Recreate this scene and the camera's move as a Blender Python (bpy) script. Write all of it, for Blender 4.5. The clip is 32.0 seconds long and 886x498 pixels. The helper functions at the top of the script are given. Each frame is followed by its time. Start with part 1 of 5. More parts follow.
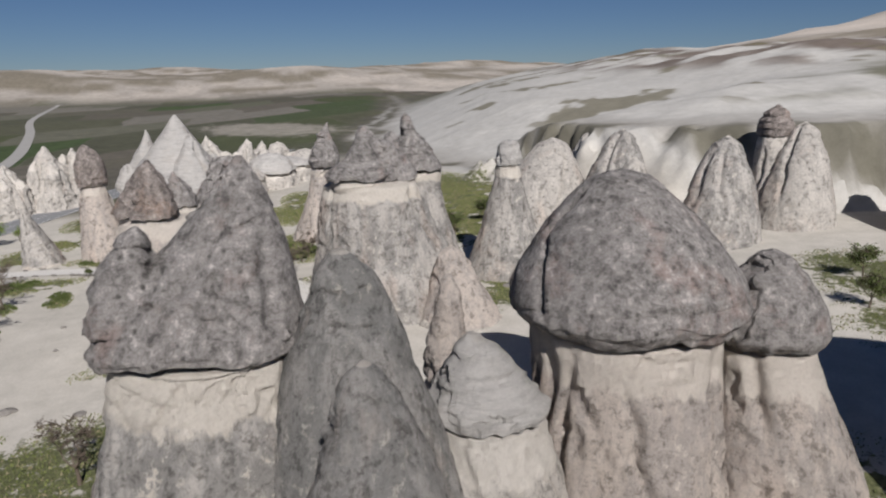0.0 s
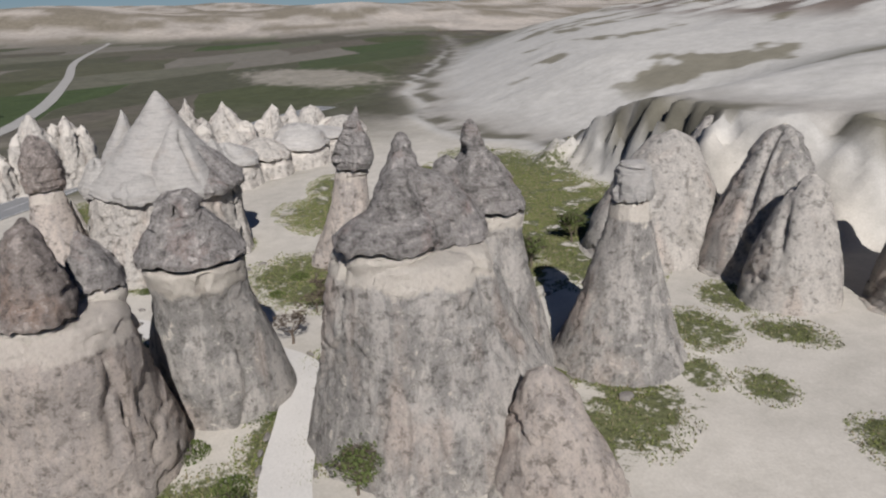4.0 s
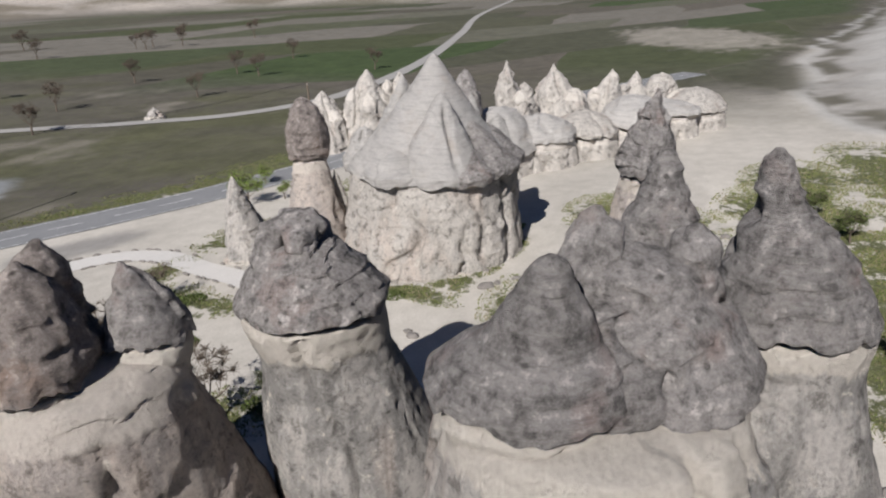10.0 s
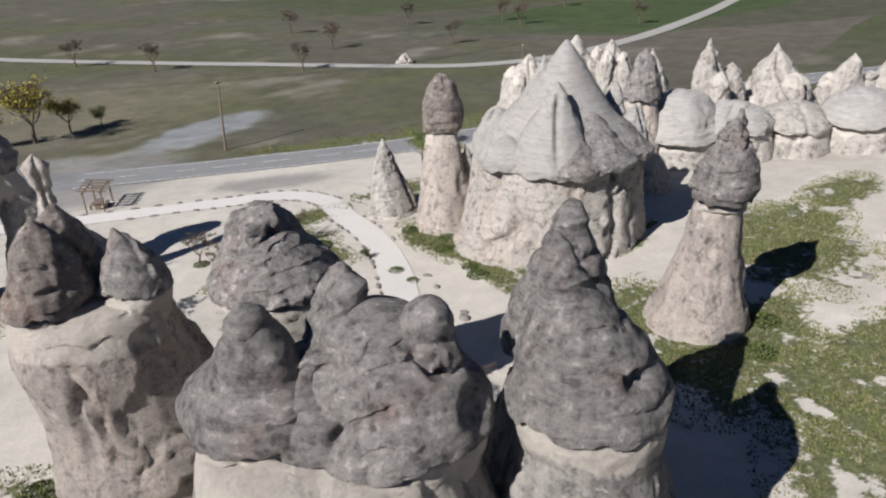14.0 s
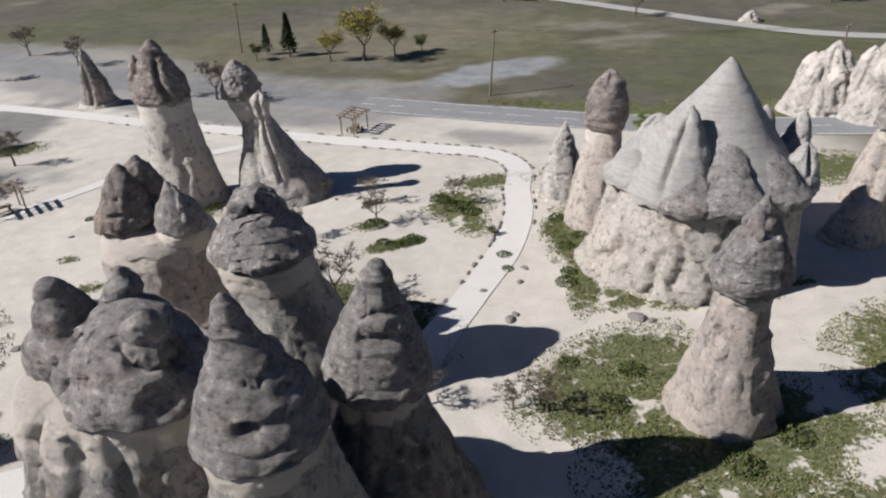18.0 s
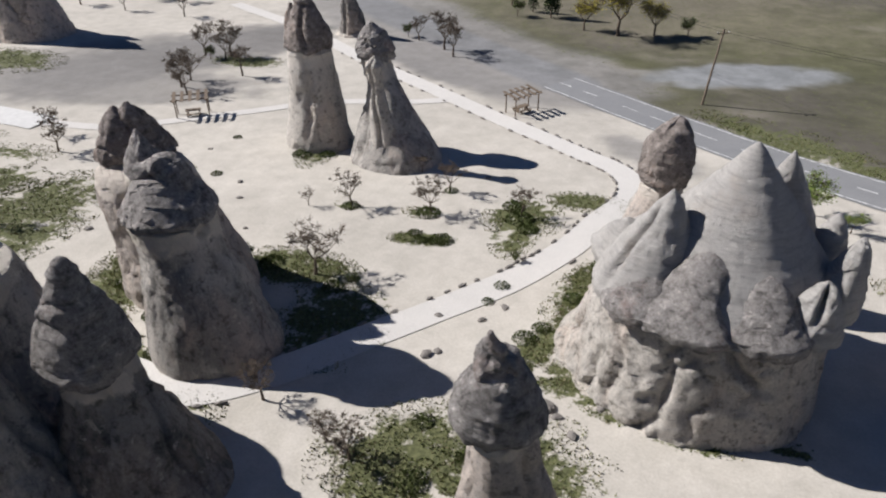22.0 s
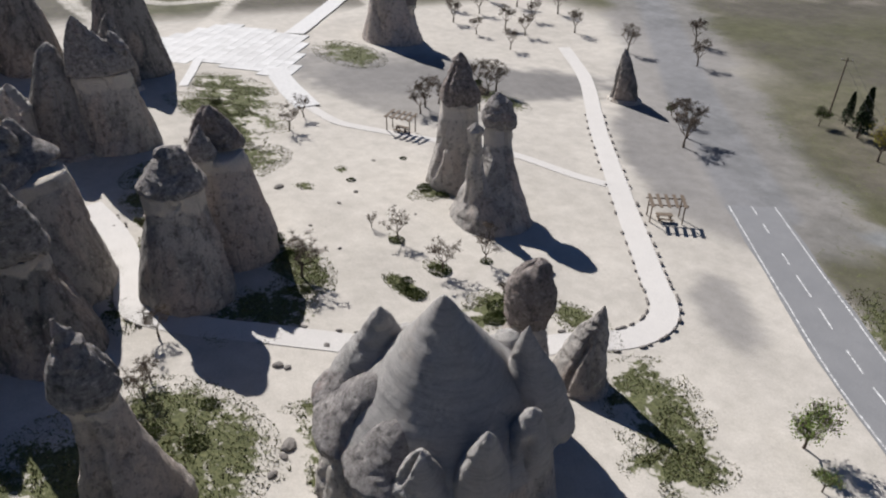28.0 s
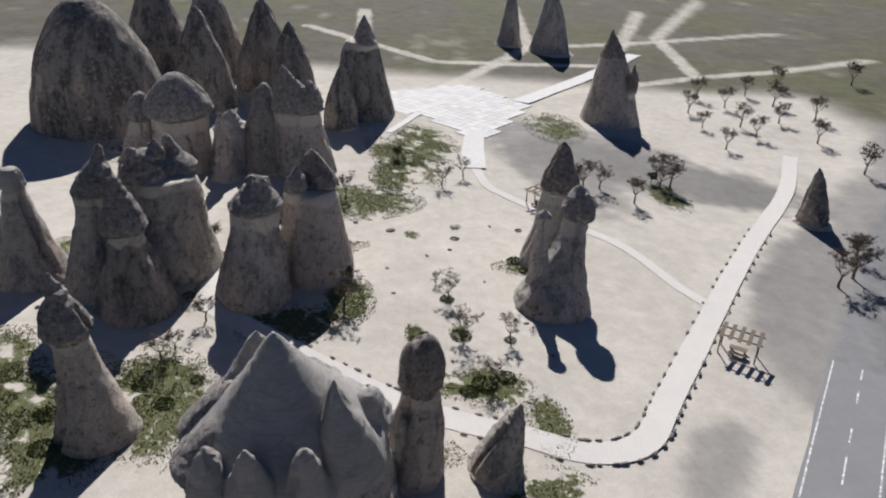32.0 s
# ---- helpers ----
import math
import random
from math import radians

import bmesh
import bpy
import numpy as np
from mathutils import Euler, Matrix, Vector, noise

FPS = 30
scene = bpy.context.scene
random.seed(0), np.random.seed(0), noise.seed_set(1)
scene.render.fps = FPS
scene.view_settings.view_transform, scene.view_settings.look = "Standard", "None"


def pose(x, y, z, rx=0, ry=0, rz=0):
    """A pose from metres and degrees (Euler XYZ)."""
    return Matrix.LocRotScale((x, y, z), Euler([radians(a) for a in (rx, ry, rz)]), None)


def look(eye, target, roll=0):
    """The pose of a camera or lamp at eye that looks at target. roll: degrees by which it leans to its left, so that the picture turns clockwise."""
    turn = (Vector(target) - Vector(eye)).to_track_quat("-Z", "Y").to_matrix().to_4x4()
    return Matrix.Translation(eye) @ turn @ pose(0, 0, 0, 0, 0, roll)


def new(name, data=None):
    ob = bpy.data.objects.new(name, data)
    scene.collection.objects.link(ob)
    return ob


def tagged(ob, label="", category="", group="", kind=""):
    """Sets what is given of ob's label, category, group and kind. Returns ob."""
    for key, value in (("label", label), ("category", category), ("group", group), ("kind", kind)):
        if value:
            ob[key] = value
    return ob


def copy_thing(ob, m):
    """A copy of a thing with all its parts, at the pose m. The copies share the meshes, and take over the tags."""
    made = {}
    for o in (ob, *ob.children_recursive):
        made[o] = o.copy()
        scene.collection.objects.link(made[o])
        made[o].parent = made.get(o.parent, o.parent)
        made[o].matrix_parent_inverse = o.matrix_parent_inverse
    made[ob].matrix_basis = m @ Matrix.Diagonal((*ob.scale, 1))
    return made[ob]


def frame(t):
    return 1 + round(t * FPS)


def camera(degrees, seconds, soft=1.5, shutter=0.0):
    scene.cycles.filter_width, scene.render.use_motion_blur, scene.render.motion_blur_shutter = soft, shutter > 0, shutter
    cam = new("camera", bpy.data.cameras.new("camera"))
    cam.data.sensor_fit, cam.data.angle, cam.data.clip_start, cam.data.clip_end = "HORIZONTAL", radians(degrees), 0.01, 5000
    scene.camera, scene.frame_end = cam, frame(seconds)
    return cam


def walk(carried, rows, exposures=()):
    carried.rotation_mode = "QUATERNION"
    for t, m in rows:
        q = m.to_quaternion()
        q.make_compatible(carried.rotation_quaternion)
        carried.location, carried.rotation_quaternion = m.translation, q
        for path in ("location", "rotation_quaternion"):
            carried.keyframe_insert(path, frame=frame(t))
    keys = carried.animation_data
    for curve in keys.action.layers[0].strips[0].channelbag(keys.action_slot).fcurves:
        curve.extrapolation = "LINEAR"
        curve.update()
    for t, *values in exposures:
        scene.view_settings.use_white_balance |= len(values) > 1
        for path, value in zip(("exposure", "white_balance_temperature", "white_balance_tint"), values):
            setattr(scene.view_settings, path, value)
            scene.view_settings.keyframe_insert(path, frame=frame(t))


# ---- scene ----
cam = camera(64.0, 32.0, soft=2.1, shutter=0.3)
PATH = [
    (0, (-78.61, 33.27, 21.30), (-69.12, 31.16, 18.96), -1.12),
    (0.5, (-75.27, 32.20, 21.87), (-65.80, 30.12, 19.40), -1.12),
    (1, (-72.01, 31.19, 22.59), (-62.57, 29.17, 19.96), -1.10),
    (1.5, (-68.99, 30.32, 23.35), (-59.58, 28.39, 20.55), -1.15),
    (2, (-65.84, 29.92, 23.72), (-56.45, 28.06, 20.81), -1.25),
    (2.5, (-62.26, 30.29, 23.47), (-52.89, 28.38, 20.53), -1.33),
    (4.5, (-50.89, 29.19, 24.05), (-41.49, 28.15, 20.80), -1.12),
    (5, (-48.72, 29.05, 24.23), (-39.33, 28.34, 20.86), -1.31),
    (5.5, (-46.53, 28.86, 24.13), (-37.15, 28.50, 20.67), -1.36),
    (6, (-44.45, 28.65, 23.77), (-35.08, 28.65, 20.27), -1.34),
    (6.5, (-42.59, 28.40, 23.39), (-33.24, 28.79, 19.87), -1.44),
    (7, (-40.76, 28.07, 23.07), (-31.45, 28.91, 19.52), -1.56),
    (7.5, (-38.95, 27.78, 22.79), (-29.71, 29.07, 19.18), -1.61),
    (8, (-37.45, 27.51, 22.59), (-28.30, 29.23, 18.94), -1.73),
    (8.5, (-36.37, 26.92, 22.48), (-27.33, 29.12, 18.83), -1.83),
    (9, (-35.83, 25.99, 22.50), (-26.90, 28.68, 18.89), -1.87),
    (9.5, (-35.70, 24.88, 22.69), (-26.90, 28.01, 19.12), -1.89),
    (10, (-35.49, 23.52, 22.90), (-26.85, 27.11, 19.36), -1.96),
    (10.5, (-35.01, 22.03, 23.05), (-26.58, 26.06, 19.50), -1.99),
    (11, (-34.37, 20.61, 23.18), (-26.16, 25.05, 19.59), -1.96),
    (11.5, (-33.69, 19.18, 23.44), (-25.72, 23.98, 19.77), -1.91),
    (12, (-32.92, 17.77, 23.77), (-25.19, 22.89, 20.02), -1.80),
    (12.5, (-31.96, 16.40, 24.07), (-24.50, 21.86, 20.25), -1.67),
    (13, (-30.97, 14.89, 24.56), (-23.82, 20.69, 20.64), -1.64),
    (13.5, (-29.91, 13.25, 25.22), (-23.15, 19.43, 21.19), -1.70),
    (14, (-28.64, 11.61, 25.94), (-22.35, 18.18, 21.80), -1.82),
    (14.5, (-27.13, 10.15, 26.56), (-21.33, 17.10, 22.31), -1.95),
    (15, (-25.37, 8.90, 26.98), (-20.08, 16.20, 22.65), -2.06),
    (15.5, (-23.45, 7.59, 27.50), (-18.70, 15.21, 23.09), -2.17),
    (17.5, (-13.70, 1.36, 30.72), (-11.42, 9.82, 25.90), -2.28),
    (18, (-10.54, 1.29, 30.97), (-8.94, 9.84, 26.04), -2.06),
    (18.5, (-7.17, 1.79, 31.18), (-6.25, 10.36, 26.11), -1.90),
    (19, (-3.86, 2.36, 31.59), (-3.59, 10.88, 26.36), -1.60),
    (19.5, (-0.60, 2.95, 31.97), (-0.92, 11.39, 26.61), -1.34),
    (20, (2.70, 3.72, 32.20), (1.82, 12.07, 26.76), -1.22),
    (20.5, (5.91, 4.71, 32.22), (4.51, 12.98, 26.76), -1.09),
    (21, (9.13, 5.79, 32.32), (7.21, 13.96, 26.88), -0.96),
    (21.5, (12.46, 6.77, 32.96), (10.00, 14.78, 27.50), -0.84),
    (22, (15.73, 7.90, 33.64), (12.74, 15.71, 28.16), -0.72),
    (22.5, (18.84, 9.26, 34.06), (15.36, 16.87, 28.58), -0.59),
    (23, (21.83, 10.74, 34.45), (17.89, 18.12, 28.97), -0.43),
    (23.5, (24.63, 12.23, 34.85), (20.27, 19.37, 29.36), -0.13),
    (24, (27.33, 13.82, 35.25), (22.58, 20.70, 29.76), 0.14),
    (24.5, (30.17, 15.71, 35.72), (25.03, 22.29, 30.22), 0.09),
    (26.5, (40.03, 23.71, 37.59), (33.59, 29.01, 32.06), 0.56),
    (27, (42.33, 26.09, 38.21), (35.54, 31.04, 32.79), 0.71),
    (27.5, (44.40, 28.41, 38.82), (37.29, 33.03, 33.51), 0.87),
    (28, (46.31, 30.80, 39.36), (38.90, 35.06, 34.17), 1.02),
    (28.5, (48.20, 33.42, 39.73), (40.50, 37.28, 34.65), 1.09),
    (29, (49.99, 36.22, 40.09), (42.02, 39.64, 35.11), 1.17),
    (29.5, (51.55, 39.10, 40.51), (43.35, 42.06, 35.61), 1.27),
    (30, (52.93, 42.06, 40.99), (44.53, 44.53, 36.15), 1.37),
    (30.5, (54.20, 45.06, 41.59), (45.64, 47.02, 36.81), 1.50),
    (31, (55.38, 48.26, 42.18), (46.68, 49.70, 37.47), 1.64),
    (31.5, (56.49, 51.82, 42.65), (47.67, 52.73, 38.02), 1.74),
    (32, (57.55, 55.64, 43.19), (48.65, 56.01, 38.64), 1.88),
]
walk(cam, [(t, look(eye, target, roll)) for t, eye, target, roll in PATH], ((0, 0.05), (6, 0.07), (12, 0.34), (18, 0.47), (24, 0.50), (32, 0.39)))

# ---- light ----
SUN_EL, SUN_AZ = 37.0, -91.0   # height, and bearing from +y towards +x (the sun stands in the west)
world = bpy.data.worlds.new("sky")
scene.world = world
world.use_nodes = True
wn = world.node_tree
sky = wn.nodes.new("ShaderNodeTexSky")
sky.sky_type, sky.sun_disc = "NISHITA", False
sky.sun_elevation, sky.sun_rotation = radians(SUN_EL), radians(SUN_AZ)
sky.dust_density, sky.air_density, sky.ozone_density, sky.altitude = 0.0, 1.0, 4.0, 2200
wn.nodes["Background"].inputs["Strength"].default_value = 0.028
tint = wn.nodes.new("ShaderNodeMix")
tint.data_type, tint.blend_type = "RGBA", "MULTIPLY"
tint.inputs[0].default_value, tint.inputs[7].default_value = 1.0, (0.88, 1.0, 1.24, 1)
wn.links.new(sky.outputs[0], tint.inputs[6])
wn.links.new(tint.outputs[2], wn.nodes["Background"].inputs["Color"])
sun = new("sun", bpy.data.lights.new("sun", "SUN"))
sun.data.energy, sun.data.angle, sun.data.color = 4.95, radians(0.5), (1.0, 0.97, 0.96)
sd = Vector((math.sin(radians(SUN_AZ)) * math.cos(radians(SUN_EL)), math.cos(radians(SUN_AZ)) * math.cos(radians(SUN_EL)), math.sin(radians(SUN_EL))))
sun.matrix_world = look(sd * 200, (0, 0, 0))


# ---- noise on arrays ----
def lattice(i, j, k, seed):
    h = (i * 374761393 + j * 668265263 + k * 2147483647 + seed * 144665) & 0xFFFFFFFF
    h = ((h ^ (h >> 13)) * 1274126177) & 0xFFFFFFFF
    return ((h ^ (h >> 16)) & 0xFFFF) / 32767.5 - 1.0


def vnoise(x, y, z, seed=0):
    """Smooth noise, -1 to 1, of arrays of coordinates."""
    x, y, z = (np.asarray(v, float) for v in np.broadcast_arrays(x, y, z))
    i, j, k = (np.floor(v).astype(np.int64) for v in (x, y, z))
    u, v, w = (q * q * (3 - 2 * q) for q in (x - i, y - j, z - k))
    out = 0
    for a in (0, 1):
        for b in (0, 1):
            for c in (0, 1):
                wt = (u if a else 1 - u) * (v if b else 1 - v) * (w if c else 1 - w)
                out = out + wt * lattice(i + a, j + b, k + c, seed)
    return out


def fbm(x, y, z, seed=0, octaves=3):
    out, amp = 0, 1.0
    for o in range(octaves):
        out = out + amp * vnoise(x * 2**o, y * 2**o, z * 2**o, seed + 17 * o)
        amp *= 0.5
    return out / 1.75


# ---- materials ----
W0, W1 = (0, 0, 0), (1, 1, 1)


def material(name, rough=0.9):
    m = bpy.data.materials.new(name)
    m.use_nodes = True
    b = m.node_tree.nodes["Principled BSDF"]
    b.inputs["Roughness"].default_value = rough
    b.inputs["Specular IOR Level"].default_value = 0.2
    return m, m.node_tree, b


def node(nt, kind, **inputs):
    n = nt.nodes.new(kind)
    for key, value in inputs.items():
        n.inputs[key.replace("_", " ")].default_value = value
    return n


def coords(nt, scale=(1, 1, 1)):
    tc = nt.nodes.new("ShaderNodeTexCoord")
    mp = nt.nodes.new("ShaderNodeMapping")
    mp.inputs["Scale"].default_value = scale
    nt.links.new(tc.outputs["Object"], mp.inputs["Vector"])
    return mp.outputs[0]


def noise_tex(nt, vec, scale, detail=4.0, rough=0.55):
    n = node(nt, "ShaderNodeTexNoise", Scale=scale, Detail=detail, Roughness=rough)
    nt.links.new(vec, n.inputs["Vector"])
    return n.outputs["Fac"]


def ramp(nt, fac, stops):
    r = nt.nodes.new("ShaderNodeValToRGB")
    e = r.color_ramp.elements
    while len(e) < len(stops):
        e.new(0.5)
    for el, (p, c) in zip(e, stops):
        el.position = p
        el.color = (*c, 1) if len(c) == 3 else c
    nt.links.new(fac, r.inputs["Fac"])
    return r.outputs["Color"]


def mix(nt, fac, a, b, mode="MIX"):
    n = nt.nodes.new("ShaderNodeMix")
    n.data_type, n.blend_type = "RGBA", mode
    for sock, v in ((n.inputs[0], fac), (n.inputs[6], a), (n.inputs[7], b)):
        if isinstance(v, (int, float)):
            sock.default_value = v
        elif isinstance(v, tuple):
            sock.default_value = (*v, 1)
        else:
            nt.links.new(v, sock)
    return n.outputs[2]


def attribute(nt, name, out="Fac"):
    n = nt.nodes.new("ShaderNodeAttribute")
    n.attribute_name = name
    return n.outputs[out]


def bump(nt, b, height, strength=0.4, distance=0.1, before=None):
    n = node(nt, "ShaderNodeBump", Strength=strength, Distance=distance)
    nt.links.new(height, n.inputs["Height"])
    if before is not None:
        nt.links.new(before, n.inputs["Normal"])
    nt.links.new(n.outputs[0], b.inputs["Normal"])
    return n.outputs[0]


def cracks(nt, v, scale, mask):
    """Dark thin lines where mask is white: 1 on the rock, lower in a crack."""
    w = nt.nodes.new("ShaderNodeVectorMath")
    w.operation = "MULTIPLY_ADD"
    n = node(nt, "ShaderNodeTexNoise", Scale=1.1, Detail=5.0)
    nt.links.new(v, n.inputs["Vector"])
    nt.links.new(n.outputs["Color"], w.inputs[0])
    w.inputs[1].default_value = (0.9, 0.9, 0.9)
    nt.links.new(v, w.inputs[2])
    vo = node(nt, "ShaderNodeTexVoronoi", Scale=scale)
    vo.feature = "DISTANCE_TO_EDGE"
    nt.links.new(w.outputs[0], vo.inputs["Vector"])
    line = ramp(nt, vo.outputs["Distance"], ((0.0, W0), (0.045, W1)))
    return mix(nt, mask, W1, line)


def tuff(name, low, stain, pink, pale, grain=1.0):
    """Weathered tuff of a chimney's body: a pale band near the top (attribute strata), grey lichen streaks and pinkish patches below."""
    m, nt, b = material(name, 0.95)
    v = coords(nt)
    vs = coords(nt, (1, 1, 0.3))
    big = noise_tex(nt, vs, 0.30, 5, 0.6)
    mid = noise_tex(nt, vs, 0.55, 9, 0.68)
    blot = noise_tex(nt, v, 1.5, 8, 0.72)
    fine = noise_tex(nt, v, 5.0, 9, 0.78)
    c = mix(nt, ramp(nt, mid, ((0.44, W0), (0.54, W1))), low, stain)
    c = mix(nt, ramp(nt, big, ((0.52, W0), (0.66, W1))), c, pink)
    st = nt.nodes.new("ShaderNodeMath")
    st.operation = "MULTIPLY_ADD"
    nt.links.new(mid, st.inputs[0])
    st.inputs[1].default_value = 0.9
    nt.links.new(attribute(nt, "strata"), st.inputs[2])
    band = ramp(nt, st.outputs[0], ((0.90, W0), (0.97, W1)))
    scar = nt.nodes.new("ShaderNodeMath")
    scar.operation = "MULTIPLY"
    nt.links.new(ramp(nt, blot, ((0.57, W0), (0.63, W1))), scar.inputs[0])
    nt.links.new(ramp(nt, mid, ((0.46, W0), (0.56, W1))), scar.inputs[1])
    c = mix(nt, scar.outputs[0], c, pale)
    # dark lichen in flecks, thick in some places
    c = mix(nt, 1.0, c, ramp(nt, fine, ((0.34, (0.68, 0.68, 0.68)), (0.52, W1))), "MULTIPLY")
    c = mix(nt, 1.0, c, ramp(nt, blot, ((0.38, (0.52, 0.515, 0.51)), (0.47, W1))), "MULTIPLY")
    c = mix(nt, band, c, mix(nt, 1.0, pale, ramp(nt, fine, ((0.30, (0.84, 0.83, 0.82)), (0.55, W1))), "MULTIPLY"))
    cr = cracks(nt, vs, 0.33, ramp(nt, big, ((0.52, W0), (0.60, W1))))
    c = mix(nt, 0.3, c, cr, "MULTIPLY")
    nt.links.new(c, b.inputs["Base Color"])
    n0 = bump(nt, b, cr, 0.5, 0.2)
    n1 = bump(nt, b, blot, 1.0, 0.40 * grain, n0)
    bump(nt, b, fine, 1.0, 0.16 * grain, n1)
    return m


def caprock(name, base, light, red, layered=0.0, mottle=1.0):
    """Dark, pitted cap rock in thin level beds, with lichen specks, pale scars and rusty patches."""
    m, nt, b = material(name, 0.95)
    v = coords(nt)
    vl = coords(nt, (0.35, 0.35, 3.6))
    big = noise_tex(nt, v, 0.35, 6, 0.65)
    blot = noise_tex(nt, v, 1.8, 8, 0.72)
    fine = noise_tex(nt, v, 7.0, 9, 0.8)
    lay = noise_tex(nt, vl, 1.6, 8, 0.72)
    c = mix(nt, ramp(nt, fine, ((0.40, W0), (0.58, W1))), base, light)
    c = mix(nt, ramp(nt, big, ((0.56, W0), (0.68, W1))), c, red)
    c = mix(nt, ramp(nt, blot, ((0.56, W0), (0.64, (mottle,) * 3))), c, tuple(1.45 * q for q in light))
    c = mix(nt, mottle, c, ramp(nt, blot, ((0.36, (0.42, 0.42, 0.42)), (0.50, W1))), "MULTIPLY")
    c = mix(nt, 0.4 + 0.5 * layered, c, ramp(nt, lay, ((0.38, (0.66, 0.66, 0.66)), (0.52, W1))), "MULTIPLY")
    cr = cracks(nt, v, 0.4, ramp(nt, big, ((0.38, W1), (0.46, W0))))
    c = mix(nt, 0.3, c, cr, "MULTIPLY")
    pit = node(nt, "ShaderNodeTexVoronoi", Scale=1.9)
    nt.links.new(v, pit.inputs["Vector"])
    # pits, sunk by bump; their inner shade is also painted into the colour
    hole = mix(nt, ramp(nt, blot, ((0.46, W0), (0.54, W1))), W1, ramp(nt, pit.outputs["Distance"], ((0.10, (0.30, 0.30, 0.30)), (0.26, W1))))
    c = mix(nt, 0.7 * mottle, c, hole, "MULTIPLY")
    nt.links.new(c, b.inputs["Base Color"])
    n0 = bump(nt, b, hole, mottle, 0.2, bump(nt, b, cr, 0.4, 0.2))
    n1 = bump(nt, b, lay, 0.7 + 0.3 * layered, 0.35, n0)
    n2 = bump(nt, b, blot, 0.3 + 0.7 * mottle, 0.35, n1)
    bump(nt, b, fine, 1.0, 0.2, n2)
    return m


BODY = tuff("body_tuff", (0.57, 0.53, 0.485), (0.345, 0.325, 0.302), (0.61, 0.52, 0.455), (0.70, 0.64, 0.56))
DARKBODY = tuff("dark_tuff", (0.37, 0.34, 0.31), (0.175, 0.163, 0.153), (0.55, 0.46, 0.39), (0.68, 0.61, 0.53))
GREYCONE = tuff("grey_cone_tuff", (0.40, 0.375, 0.35), (0.27, 0.26, 0.245), (0.47, 0.41, 0.365), (0.50, 0.46, 0.41))
PALEBODY = tuff("pale_tuff", (0.62, 0.575, 0.52), (0.52, 0.482, 0.437), (0.64, 0.555, 0.485), (0.69, 0.64, 0.575))
PINKBODY = tuff("pink_tuff", (0.62, 0.54, 0.475), (0.48, 0.425, 0.385), (0.64, 0.535, 0.46), (0.70, 0.63, 0.555))
CREAM = tuff("cream_tuff", (0.66, 0.605, 0.535), (0.55, 0.51, 0.455), (0.67, 0.57, 0.485), (0.71, 0.65, 0.57))
CAP = caprock("cap_rock", (0.335, 0.309, 0.291), (0.48, 0.443, 0.417), (0.46, 0.37, 0.335))
CAPLAYER = caprock("layered_cap_rock", (0.345, 0.318, 0.300), (0.47, 0.435, 0.41), (0.45, 0.37, 0.34), 1.0)
CAPRED = caprock("rusty_cap_rock", (0.30, 0.255, 0.232), (0.42, 0.365, 0.33), (0.43, 0.32, 0.26))
CAPPALE = caprock("pale_cap_rock", (0.54, 0.513, 0.48), (0.60, 0.57, 0.535), (0.53, 0.483, 0.435), 0.3, 0.15)


# ---- building helpers ----
def mesh_of(name, verts, faces, mat, attrs=None, smooth=True):
    me = bpy.data.meshes.new(name)
    me.from_pydata([tuple(p) for p in verts], [], faces)
    if smooth:
        me.polygons.foreach_set("use_smooth", [True] * len(me.polygons))
    for key, values in (attrs or {}).items():
        at = me.attributes.new(key, "FLOAT", "POINT")
        at.data.foreach_set("value", np.asarray(values, float))
    me.materials.append(mat)
    me.update()
    return me


def thing(name, place, label, category, group="", kind=""):
    ob = new(name)
    ob.location = place
    ob.empty_display_size = 0.5
    return tagged(ob, label, category, group, kind)


def part(name, me, parent, label=""):
    ob = new(name, me)
    ob.parent = parent
    return tagged(ob, label)


def bm_part(name, bm, mat, parent, label="", smooth=False):
    me = bpy.data.meshes.new(name)
    bm.to_mesh(me)
    bm.free()
    if smooth:
        me.polygons.foreach_set("use_smooth", [True] * len(me.polygons))
    me.materials.append(mat)
    return part(name, me, parent, label)


def smooth_rows(keys, n, straight=0.0):
    """Catmull-Rom rows through keys."""
    k = np.array(keys, float)
    k = np.vstack([2 * k[0] - k[1], k, 2 * k[-1] - k[-2]])
    s = np.linspace(0, len(keys) - 1, n)
    i = np.minimum(s.astype(int), len(keys) - 2)
    u = (s - i)[:, None]
    p0, p1, p2, p3 = k[i], k[i + 1], k[i + 2], k[i + 3]
    curve = 0.5 * (2 * p1 + (p2 - p0) * u + (2 * p0 - 5 * p1 + 4 * p2 - p3) * u**2 + (3 * p1 - p0 - 3 * p2 + p3) * u**3)
    return curve + straight * (p1 + (p2 - p1) * u - curve)


